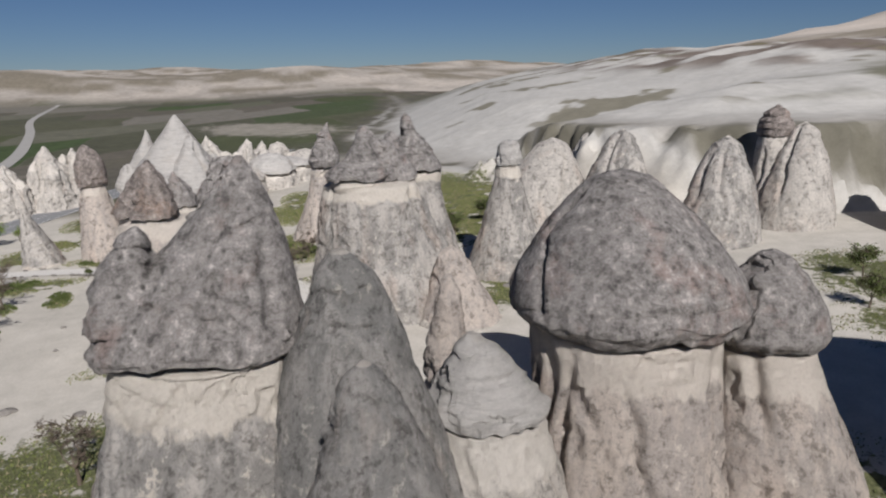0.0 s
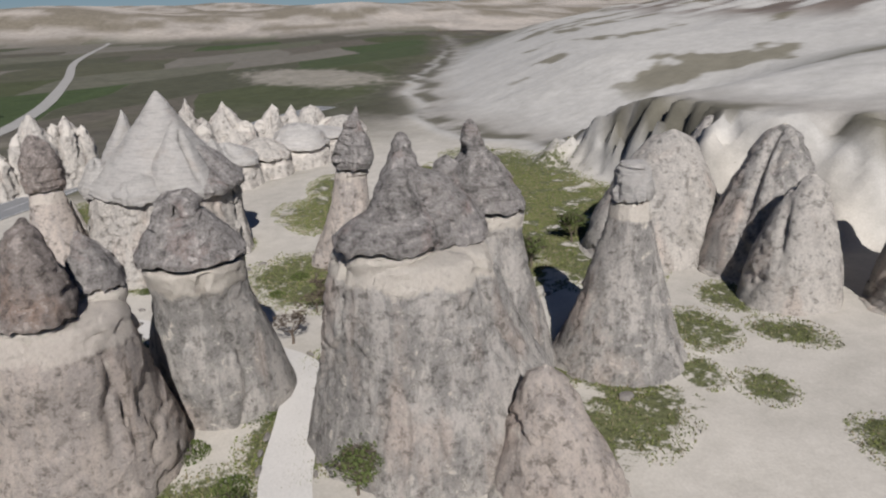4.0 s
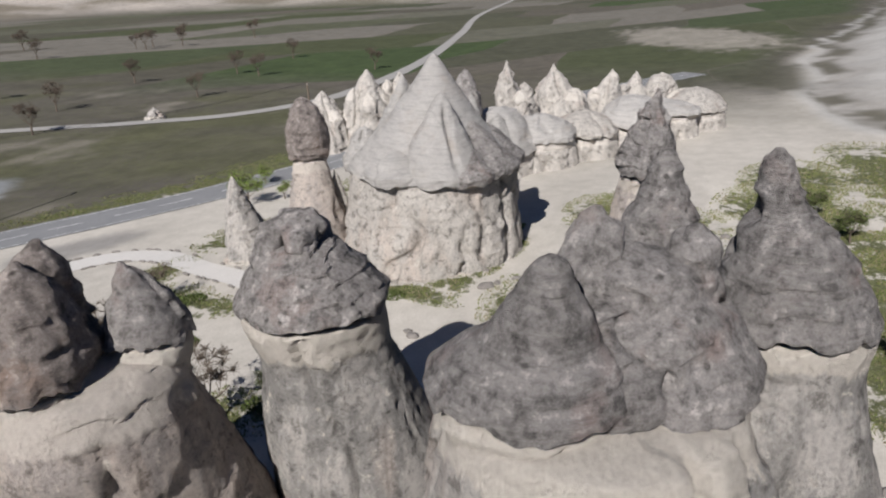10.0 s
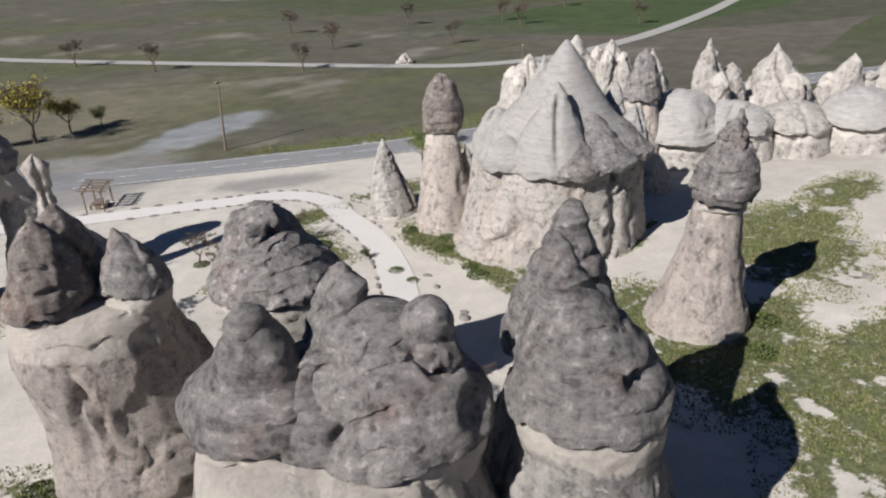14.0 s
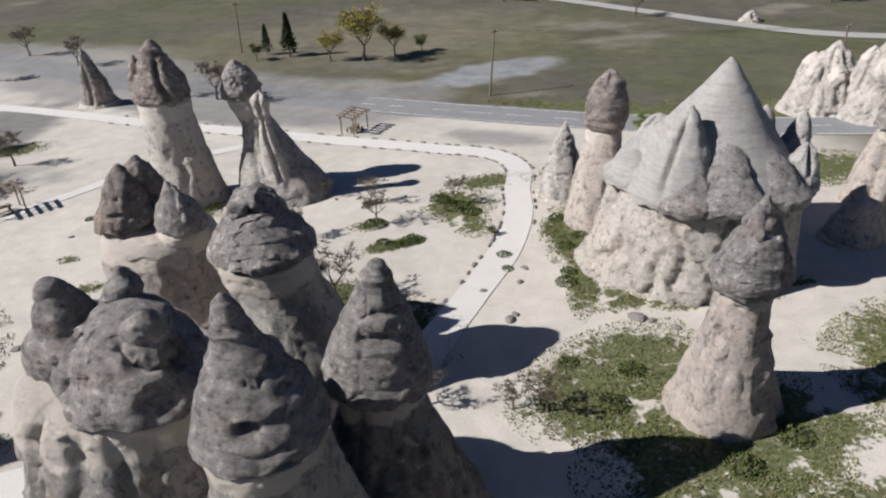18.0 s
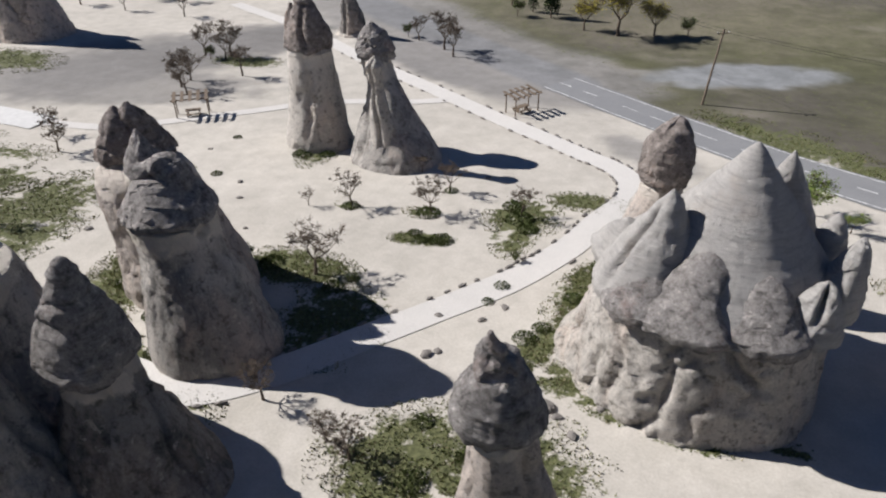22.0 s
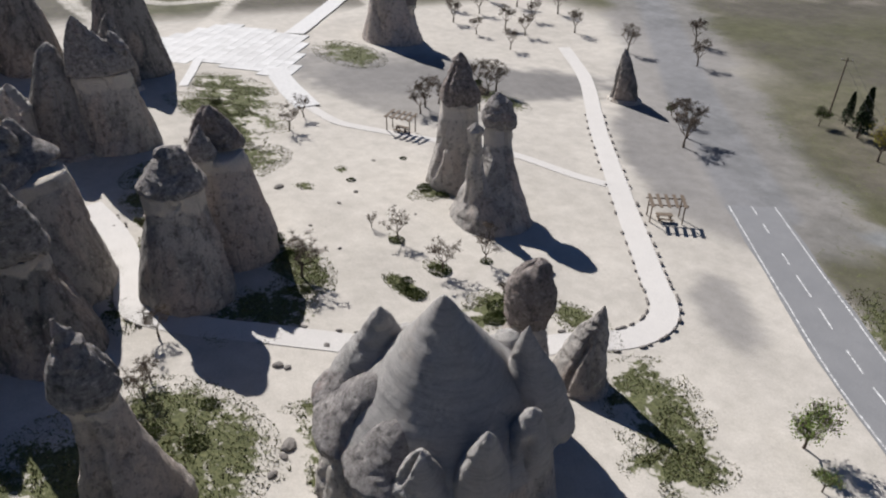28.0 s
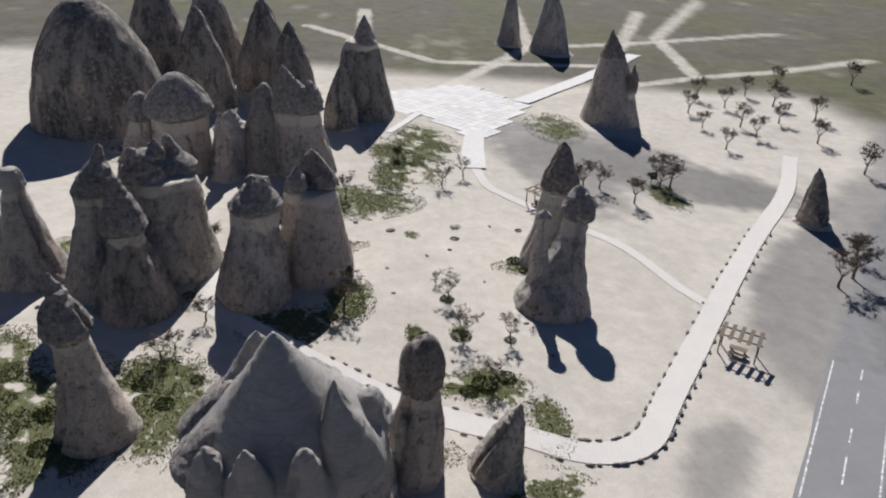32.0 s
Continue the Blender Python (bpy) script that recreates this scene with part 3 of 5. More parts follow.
col = lay(col, step(5.4, 3.8, near_line(X, Y, DIRTROAD)), np.array((0.29, 0.29, 0.295)))
col = lay(col, 0.85 * patch(X, Y, 240, 40, 70, 22, 20, 0.3, 8), np.array((0.46, 0.42, 0.36)))
col = lay(col, 0.85 * patch(X, Y, 125, 16, 26, 11, 10, 0.4, 9) * step(2, -4, MESA), np.array((0.11, 0.105, 0.075)))
fields = (1 - patch(X, Y, 240, 40, 70, 22, 20, 0.3, 8)) * step(95, 170, X) * step(-4, -18, MESA) * step(1100, 800, np.hypot(X, Y))

nx, ny = len(gx), len(gy)
gverts = np.stack([X, Y, Z], -1).reshape(-1, 3)
idx = np.arange(nx * ny).reshape(ny, nx)
gfaces = np.stack([idx[:-1, :-1], idx[:-1, 1:], idx[1:, 1:], idx[1:, :-1]], -1).reshape(-1, 4).tolist()

gm, nt, b = material("ground_earth", 1.0)
v = coords(nt)
tone = attribute(nt, "tone", "Color")
n1, n2, n3 = noise_tex(nt, v, 0.5, 6, 0.65), noise_tex(nt, v, 6.0, 5, 0.7), noise_tex(nt, v, 0.06, 4, 0.6)
bt = nt.nodes.new("ShaderNodeTexBrick")
mp = nt.nodes.new("ShaderNodeMapping")
mp.inputs["Rotation"].default_value = (0, 0, radians(72))
mp.inputs["Scale"].default_value = (0.006, 0.022, 0)
tcn = nt.nodes.new("ShaderNodeTexCoord")
nt.links.new(tcn.outputs["Object"], mp.inputs["Vector"])
warp = nt.nodes.new("ShaderNodeVectorMath")
warp.operation = "MULTIPLY_ADD"
wn3 = node(nt, "ShaderNodeTexNoise", Scale=0.006, Detail=2.0)
nt.links.new(tcn.outputs["Object"], wn3.inputs["Vector"])
nt.links.new(wn3.outputs["Color"], warp.inputs[0])
warp.inputs[1].default_value = (0.8, 0.8, 0)
nt.links.new(mp.outputs[0], warp.inputs[2])
nt.links.new(warp.outputs[0], bt.inputs["Vector"])
for key, val in (("Scale", 1.0), ("Mortar Size", 0.004), ("Brick Width", 1.6), ("Row Height", 0.7), ("Bias", 0.0)):
    bt.inputs[key].default_value = val
bt.inputs["Color1"].default_value, bt.inputs["Color2"].default_value, bt.inputs["Mortar"].default_value = (0, 0, 0, 1), (1, 1, 1, 1), (0.5, 0.5, 0.5, 1)
fc = ramp(nt, bt.outputs["Color"], ((0.0, (0.075, 0.115, 0.04)), (0.3, (0.125, 0.117, 0.085)), (0.5, (0.175, 0.155, 0.125)), (0.72, (0.095, 0.11, 0.05)), (0.9, (0.25, 0.23, 0.195))))
c = mix(nt, attribute(nt, "field"), tone, fc)
gn = noise_tex(nt, v, 1.3, 8, 0.75)
gs = nt.nodes.new("ShaderNodeMath")
gs.operation = "MULTIPLY_ADD"
nt.links.new(attribute(nt, "weedy"), gs.inputs[0])
gs.inputs[1].default_value = 0.31
nt.links.new(gn, gs.inputs[2])
c = mix(nt, attribute(nt, "wild"), c, mix(nt, 1.0, c, ramp(nt, noise_tex(nt, v, 0.16, 8, 0.7), ((0.36, (0.72, 0.73, 0.72)), (0.60, W1))), "MULTIPLY"))
gc = mix(nt, ramp(nt, noise_tex(nt, v, 3.5, 6, 0.75), ((0.36, W0), (0.62, W1))), (0.07, 0.082, 0.038), (0.20, 0.205, 0.10))
c = mix(nt, ramp(nt, gs.outputs[0], ((0.66, W0), (0.74, W1))), c, gc)
c = mix(nt, 1.0, c, ramp(nt, n1, ((0.3, (0.80, 0.80, 0.79)), (0.7, (1.0, 1.0, 1.0)))), "MULTIPLY")
c = mix(nt, 1.0, c, ramp(nt, n2, ((0.3, (0.82, 0.81, 0.80)), (0.7, (1.0, 1.0, 1.0)))), "MULTIPLY")
c = mix(nt, 1.0, c, ramp(nt, n3, ((0.3, (0.86, 0.86, 0.86)), (0.7, (1.0, 1.0, 1.0)))), "MULTIPLY")
nt.links.new(c, b.inputs["Base Color"])
bump(nt, b, n2, 0.35, 0.05, bump(nt, b, n1, 0.3, 0.25))
me = mesh_of("ground", gverts, gfaces, gm, {"field": fields.ravel(), "wild": wild.ravel(), "weedy": np.maximum(grassy, 0.36 * wildness * (1 - fields)).ravel()})
ca = me.attributes.new("tone", "FLOAT_COLOR", "POINT")
ca.data.foreach_set("color", np.concatenate([col.reshape(-1, 3), np.ones((nx * ny, 1))], 1).ravel())
ground = tagged(new("ground", me), "pale sandy ground with weeds, white tuff slope and far fields", "ground", kind="structure")


def gz(x, y):
    return float(land(np.array([float(x)]), np.array([float(y)]))[0])


def strip(name, line, width, mat, lift, label, category):
    """A road or path that lies on the ground along a line."""
    pts = smooth_rows(line, len(line) * 8)
    d = np.gradient(pts, axis=0)
    d /= np.linalg.norm(d, axis=1, keepdims=True)
    nrm = np.stack([-d[:, 1], d[:, 0]], -1)
    cols = np.linspace(-0.5, 0.5, 5)
    vs, fs = [], []
    for k, u in enumerate(cols):
        p = pts + nrm * width * u * (1 + 0.05 * vnoise(pts[:, 0] * 0.2, pts[:, 1] * 0.2, 0, 5))[:, None]
        z = land(p[:, 0], p[:, 1]) + lift
        vs.append(np.column_stack([p, z]))
    vs = np.stack(vs, 1)
    zs = vs[:, :, 2].max(1)
    vs[:, :, 2] = zs[:, None]
    m_ = len(cols)
    for i in range(len(pts) - 1):
        for k in range(m_ - 1):
            a = i * m_ + k
            fs.append((a, a + m_, a + m_ + 1, a + 1))
    ob = new(name, mesh_of(name, vs.reshape(-1, 3), fs, mat))
    return tagged(ob, label, category, kind="structure"), pts, nrm, zs


ASPHALT, nt, b = material("worn_asphalt", 0.9)
v = coords(nt)
c = mix(nt, noise_tex(nt, v, 0.4, 5, 0.6), (0.21, 0.213, 0.22), (0.29, 0.29, 0.292))
c = mix(nt, 1.0, c, ramp(nt, noise_tex(nt, v, 12, 4, 0.7), ((0.3, (0.75, 0.75, 0.75)), (0.7, W1))), "MULTIPLY")
nt.links.new(c, b.inputs["Base Color"])
PATHMAT, nt, b = material("pale_path", 0.95)
v = coords(nt)
c = mix(nt, noise_tex(nt, v, 0.6, 5, 0.65), (0.58, 0.555, 0.52), (0.68, 0.65, 0.61))
c = mix(nt, 1.0, c, ramp(nt, noise_tex(nt, v, 9, 4, 0.7), ((0.3, (0.82, 0.82, 0.82)), (0.7, W1))), "MULTIPLY")
nt.links.new(c, b.inputs["Base Color"])
TRACKMAT, nt, b = material("dusty_track", 0.95)
v = coords(nt)
c = mix(nt, noise_tex(nt, v, 0.25, 6, 0.65), (0.33, 0.32, 0.30), (0.45, 0.43, 0.40))
c = mix(nt, 1.0, c, ramp(nt, noise_tex(nt, v, 5, 4, 0.7), ((0.3, (0.80, 0.80, 0.80)), (0.7, W1))), "MULTIPLY")
nt.links.new(c, b.inputs["Base Color"])
road, rpts, rnrm, rz = strip("road", ROAD, 6.6, ASPHALT, 0.06, "grey worn asphalt road with white lines", "road")
strip("track", TRACK, 4.5, TRACKMAT, 0.12, "pale dirt road across the fields", "road")
walkway, wpts, wnrm, wz = strip("pavement", WALKWAY, 2.7, PATHMAT, 0.05, "pale trodden walkway edged with dark stones", "path")
strip("sidewalk", SIDEWALK, 1.6, PATHMAT, 0.05, "narrow pale footpath past the shelters", "path")

# ---- the rock chimneys of the yard ----



def up(x, y, *rings):
    """Rings given with true heights, turned to heights over the chimney's foot."""
    z0 = ground_z(x, y) - 0.4
    return [(z - z0, cx - x, cy - y, rx, ry) for z, cx, cy, rx, ry in rings]


# the great cone: a fluted drum with one large smooth cone and a ring of smaller ones
gx0, gy0 = 18.4, 46.6
a_body = up(gx0, gy0, (0.0, 18.0, 46.6, 8.3, 7.9), (2.5, 18.1, 46.6, 7.9, 7.6), (5.5, 18.4, 46.6, 7.3, 7.1), (8.2, 18.6, 46.6, 6.9, 6.8), (8.9, 18.7, 46.6, 6.2, 6.1), (9.1, 18.7, 46.6, 1.5, 1.5))
great = chimney("great pale drum of tuff crowned by a smooth grey cone", gx0, gy0, a_body, [], PALEBODY, 11, 0.11, 1.9, 0.8, 168, 92)
part("cap", rock("cap", up(gx0, gy0, (8.5, 18.7, 46.7, 7.2, 7.1), (9.2, 18.7, 46.8, 6.8, 6.7), (10.6, 18.9, 46.8, 5.5, 5.4), (12.4, 19.1, 46.7, 3.9, 3.8), (14.4, 19.2, 46.6, 2.35, 2.3), (16.2, 19.2, 46.5, 1.05, 1.0), (17.0, 19.2, 46.5, 0.5, 0.5), (17.4, 19.2, 46.5, 0.12, 0.12)),
                   CAPPALE, 5, 144, 84, 0.02, 0.0, 0.22, under=True, torn=0.12), great, "smooth pale grey cone")
# lobes that lean on the cone: tip, lean of the foot, foot radii
for n, (cx, cy, zt, fx, fy, ra, rb, cm, blunt) in enumerate(((15.4, 44.4, 15.0, 14.6, 44.2, 2.9, 3.1, CAPPALE, 1.0), (21.6, 50.6, 15.5, 21.8, 51.4, 2.5, 2.3, CAPPALE, 1.0), (17.9, 42.8, 12.3, 17.6, 41.7, 3.3, 2.5, CAP, 1.25),
                                                             (21.0, 42.6, 11.6, 21.0, 41.6, 2.7, 2.1, CAP, 1.3), (15.2, 42.8, 11.4, 14.9, 42.2, 2.3, 2.0, CAP, 1.3), (25.4, 45.6, 13.2, 24.9, 45.6, 1.4, 1.7, CAPPALE, 1.25),
                                                             (23.8, 42.6, 12.0, 23.5, 42.8, 1.7, 1.6, CAPPALE, 1.25), (24.6, 49.0, 12.6, 24.2, 48.8, 1.5, 1.6, CAPPALE, 1.3), (12.9, 47.6, 10.8, 12.7, 47.6, 1.7, 2.3, CAPPALE, 1.5), (17.4, 52.4, 11.6, 17.3, 52.2, 2.4, 1.8, CAPPALE, 1.4))):
    hgt = zt - 8.5
    mid = lambda u: (fx + (cx - fx) * u, fy + (cy - fy) * u)
    part("cap", rock("cap", up(gx0, gy0, (8.3, *mid(0), ra, rb), (9.0, *mid(0), ra * 1.02, rb * 1.02), (8.5 + hgt * 0.38, *mid(0.4), ra * 0.80, rb * 0.80), (8.5 + hgt * 0.68, *mid(0.75), ra * 0.42 * blunt ** 0.9, rb * 0.42 * blunt ** 0.9),
                                 (8.5 + hgt * 0.90, *mid(1), ra * 0.18 * blunt ** 1.6, rb * 0.18 * blunt ** 1.6), (zt, *mid(1), 0.08, 0.08)), cm, 30 + n, 80, 48, 0.06, 0.25, 0.22, under=True, torn=0.5), great, "smaller cone on the rim")

# tall thin chimney with an egg-shaped cap, and the bare spire beside it
bx, by = 14.0, 55.0
chimney("slim pink column under an egg-shaped grey cap", bx, by,
        up(bx, by, (-0.5, 14.0, 55.4, 3.1, 2.9), (3, 14.1, 55.6, 2.6, 2.4), (6, 14.3, 55.9, 2.0, 1.9), (8, 14.4, 56.1, 1.55, 1.5), (9.6, 14.4, 56.1, 1.4, 1.35), (9.9, 14.4, 56.1, 0.3, 0.3)),
        [(up(bx, by, (9.4, 14.4, 56.1, 1.5, 1.45), (10.6, 14.4, 56.2, 1.8, 1.7), (12.2, 14.5, 56.3, 1.65, 1.5), (13.5, 14.6, 56.4, 0.95, 0.85), (14.1, 14.7, 56.5, 0.4, 0.35), (14.3, 14.7, 56.5, 0.12, 0.12)), CAPRED, dict(rough=0.14))], PINKBODY, 12, 0.12, 0.8)
chimney("narrow wall of tuff leaning on the slim column", 15.6, 54.0, [(0, 0, 0, 1.4, 1.0), (4, 0, 0.2, 0.9, 0.7), (7.2, 0.1, 0.5, 0.5, 0.4), (8.2, 0.1, 0.6, 0.1, 0.1)], [], PALEBODY, 13, 0.18, 0.8)
chimney("bare pointed grey spire of tuff", 13.4, 62.4, [(0, 0, 0, 2.8, 2.3), (2.4, 0.1, 0.3, 2.2, 1.7), (4.6, 0.2, 0.9, 1.4, 1.1), (6.4, 0.3, 1.4, 0.65, 0.55), (7.7, 0.4, 1.6, 0.08, 0.08)], [], BODY, 14, 0.14, 0.8)

# the chimney with a waist
ox, oy = 11.0, 29.4
chimney("pink waisted chimney under a leaning two-part grey cap", ox, oy,
        up(ox, oy, (0.6, 11.0, 29.4, 3.5, 3.5), (2.6, 11.0, 29.3, 3.1, 3.1), (5.0, 10.8, 29.0, 2.4, 2.4), (7.6, 10.6, 28.7, 1.75, 1.75), (10.2, 10.4, 28.5, 1.45, 1.45), (11.4, 10.3, 28.4, 1.3, 1.3), (11.6, 10.3, 28.4, 0.3, 0.3)),
        [(up(ox, oy, (11.0, 10.3, 28.4, 1.7, 1.65), (11.7, 10.3, 28.4, 2.0, 1.9), (12.8, 10.2, 28.3, 1.75, 1.65), (13.9, 10.1, 28.2, 1.15, 1.1), (14.4, 10.1, 28.1, 0.4, 0.4)), CAPLAYER, dict(layer=0.4)),
         (up(ox, oy, (13.5, 10.4, 28.2, 1.05, 0.95), (14.2, 10.3, 28.1, 1.0, 0.85), (15.5, 10.1, 27.9, 0.55, 0.5), (16.4, 10.0, 27.8, 0.12, 0.12)), CAP, dict(rough=0.2))], PINKBODY, 15, 0.11, 0.7, 1.2)

# the stout chimney with a broken crown
dx0, dy0 = -12.9, 37.4
chimney("stout dark chimney under a broad cap with a broken crown", dx0, dy0,
        up(dx0, dy0, (0.6, -12.0, 37.2, 4.4, 4.1), (2.5, -12.3, 37.3, 4.3, 4.1), (6.0, -13.1, 37.6, 3.5, 3.4), (9.0, -13.7, 37.8, 2.7, 2.6), (11.6, -14.0, 37.9, 2.4, 2.3), (12.0, -14.0, 37.9, 0.6, 0.6)),
        [(up(dx0, dy0, (11.4, -14.1, 37.9, 3.0, 2.9), (11.8, -14.1, 37.9, 3.0, 2.9), (12.7, -14.1, 38.0, 2.45, 2.35), (13.5, -14.2, 38.0, 1.75, 1.65), (13.9, -14.2, 38.0, 1.2, 1.1), (14.0, -14.2, 38.0, 0.4, 0.4)), CAP, dict(segs=120, rows=64, flute=0.0, rough=0.05, torn=0.7)),
         (up(dx0, dy0, (13.3, -13.6, 38.4, 1.15, 1.25), (14.0, -13.7, 38.4, 1.0, 1.15), (14.7, -14.0, 38.3, 0.75, 0.95), (15.1, -14.2, 38.2, 0.35, 0.5), (15.2, -14.2, 38.2, 0.1, 0.1)), CAP, dict(rough=0.2, rows=28)),
         (up(dx0, dy0, (13.2, -15.2, 37.5, 0.45, 0.5), (14.0, -15.1, 37.5, 0.35, 0.4), (14.6, -14.8, 37.7, 0.4, 0.45), (14.9, -14.4, 37.9, 0.1, 0.1)), CAP, dict(rough=0.24, rows=20)),
         (up(dx0, dy0, (13.2, -15.2, 39.1, 0.4, 0.45), (14.0, -15.1, 39.0, 0.3, 0.4), (14.7, -14.8, 38.8, 0.4, 0.4), (15.0, -14.4, 38.6, 0.1, 0.1)), CAP, dict(rough=0.24, rows=20))], BODY, 16, 0.085, 0.7, 1.9, 120, 74)

# its neighbour with three caps
ex0, ey0 = -19.6, 43.0
chimney("wide chimney split at the top under three pointed caps", ex0, ey0,
        up(ex0, ey0, (0.4, -18.9, 43.2, 5.4, 4.8), (3.0, -19.0, 43.2, 4.9, 4.5), (6.0, -19.6, 43.1, 4.2, 3.9), (9.0, -20.4, 43.0, 3.8, 3.5), (10.6, -20.6, 43.0, 3.4, 3.1), (11.2, -20.7, 43.0, 3.0, 2.7), (11.5, -20.7, 43.0, 0.7, 0.7)),
        [(up(ex0, ey0, (11.7, -19.0, 41.6, 1.55, 1.5), (12.1, -19.0, 41.6, 1.5, 1.45), (13.1, -19.1, 41.7, 1.1, 1.05), (14.0, -19.2, 41.8, 0.5, 0.5), (14.5, -19.3, 41.9, 0.12, 0.12)), CAP, dict(rough=0.05)),
         (up(ex0, ey0, (11.6, -22.2, 43.0, 1.7, 1.6), (12.0, -22.2, 43.0, 1.7, 1.6), (13.4, -22.1, 43.0, 1.2, 1.1), (14.7, -22.0, 43.1, 0.65, 0.6), (15.4, -22.0, 43.1, 0.12, 0.12)), CAPRED, dict(rough=0.18)),
         (up(ex0, ey0, (11.6, -20.8, 44.4, 1.7, 1.7), (12.0, -20.8, 44.4, 1.7, 1.7), (13.4, -20.9, 44.0, 1.2, 1.2), (14.8, -21.0, 43.6, 0.65, 0.6), (15.7, -21.0, 43.4, 0.12, 0.12)), CAPRED, dict(rough=0.18))], PINKBODY, 17, 0.075, 0.6, 1.5, 120, 76)

# the large cluster: two joined caps with hollows, and a tall cone beside them
fx0, fy0 = -18.6, 25.0
chimney("massive grey tuff chimney under two joined dark caps", fx0, fy0,
        up(fx0, fy0, (0.8, -18.6, 24.6, 7.4, 7.6), (3.5, -18.7, 24.8, 6.5, 6.9), (7.0, -18.9, 25.4, 5.2, 5.5), (9.4, -19.3, 25.9, 4.5, 4.8), (11.6, -19.4, 26.1, 4.0, 4.2), (12.9, -19.4, 26.1, 3.7, 3.8), (13.1, -19.4, 26.1, 2.6, 2.6), (13.4, -19.4, 26.1, 0.8, 0.8)),
        [(up(fx0, fy0, (13.5, -20.8, 27.5, 2.3, 2.6), (13.8, -20.8, 27.5, 2.25, 2.55), (14.5, -20.9, 27.3, 1.8, 2.0), (15.2, -21.0, 27.1, 1.2, 1.3), (16.3, -21.1, 27.0, 0.75, 0.7), (17.0, -21.2, 26.9, 0.4, 0.35), (17.2, -21.2, 26.9, 0.12, 0.12)), CAPLAYER, dict(segs=128, rows=84, layer=0.34, rough=0.035, flute=0.0, torn=0.5)),
         (up(fx0, fy0, (13.2, -18.1, 24.7, 2.8, 2.7), (13.6, -18.1, 24.7, 2.8, 2.7), (14.6, -18.1, 24.9, 2.3, 2.2), (15.4, -18.2, 25.1, 1.8, 1.7), (16.1, -18.3, 25.4, 1.3, 1.3), (16.5, -18.3, 25.7, 0.3, 0.3)), CAP, dict(segs=144, rows=88, rough=0.075, flute=0.0, layer=0.34, pits=11, torn=0.6)),
         (up(fx0, fy0, (13.3, -19.5, 26.1, 2.3, 2.3), (13.7, -19.5, 26.1, 2.3, 2.3), (14.6, -19.5, 26.0, 1.7, 1.7), (15.3, -19.5, 26.0, 1.0, 1.0), (15.6, -19.5, 26.0, 0.15, 0.15)), CAPLAYER, dict(rows=48, rough=0.05, flute=0.0, pits=4)),
         (up(fx0, fy0, (15.2, -18.7, 26.3, 0.8, 0.8), (16.3, -18.6, 26.4, 0.6, 0.65), (17.0, -18.4, 26.4, 0.45, 0.5), (17.5, -18.4, 26.4, 0.1, 0.1)), CAP, dict(rough=0.2, rows=26)),
         (up(fx0, fy0, (15.0, -17.4, 24.0, 0.7, 0.7), (16.0, -17.4, 24.0, 0.55, 0.5), (16.6, -17.4, 24.0, 0.4, 0.4), (16.9, -17.4, 24.0, 0.1, 0.1)), CAP, dict(rough=0.2, rows=24))],
        BODY, 18, 0.07, 0.7, 1.6, 140, 84)
chimney("steep grey tuff cone under a tall dark pointed cap", -13.5, 21.4,
        up(-13.5, 21.4, (0.8, -12.9, 21.2, 5.2, 5.0), (4.0, -13.0, 21.2, 4.5, 4.3), (8.0, -13.3, 21.3, 3.3, 3.1), (11.4, -13.5, 21.3, 2.3, 2.2), (13.3, -13.6, 21.3, 2.0, 1.9), (13.6, -13.6, 21.3, 0.5, 0.5)),
        [(up(-13.5, 21.4, (13.2, -13.6, 21.3, 2.5, 2.45), (13.6, -13.6, 21.3, 2.45, 2.4), (14.7, -13.7, 21.5, 2.0, 1.95), (16.0, -13.9, 21.8, 1.3, 1.25), (17.3, -14.1, 22.1, 0.7, 0.65), (18.0, -14.2, 22.2, 0.4, 0.4), (18.3, -14.2, 22.2, 0.12, 0.12)), CAPLAYER, dict(segs=120, rows=80, layer=0.36, flute=0.0, pits=4, rough=0.04, torn=0.6))],
        BODY, 19, 0.08, 0.8, 1.3, 120, 74)
chimney("dark chimney under a pointed layered cap", -9.0, 25.6,
        up(-9.0, 25.6, (0.8, -8.2, 25.7, 4.6, 4.4), (3.0, -8.4, 25.7, 4.1, 4.0), (6.5, -8.8, 25.6, 3.0, 2.9), (9.0, -9.0, 25.6, 2.1, 2.0), (11.0, -9.1, 25.6, 1.8, 1.7), (11.3, -9.1, 25.6, 0.4, 0.4)),
        [(up(-9.0, 25.6, (10.9, -9.1, 25.6, 2.1, 2.0), (11.4, -9.1, 25.6, 2.4, 2.3), (12.8, -9.0, 25.6, 2.0, 1.9), (14.6, -8.9, 25.6, 1.25, 1.2), (16.0, -8.8, 25.6, 0.65, 0.6), (16.7, -8.7, 25.6, 0.3, 0.3), (16.9, -8.7, 25.6, 0.1, 0.1)), CAPLAYER, dict(segs=112, rows=72, layer=0.42, flute=0.0, rough=0.05, torn=0.6))],
        DARKBODY, 20, 0.085, 0.8, 1.5, 112, 68)
chimney("low pinkish spur of tuff at a chimney's foot", -25.4, 20.0, [(0, 0, 0, 3.6, 3.4), (2.4, 0.2, 0.2, 2.8, 2.6), (4.6, 0.5, 0.4, 1.7, 1.6), (6.2, 0.8, 0.6, 0.8, 0.8), (6.8, 0.9, 0.6, 0.15, 0.15)], [], PINKBODY, 21, 0.15, 0.8)

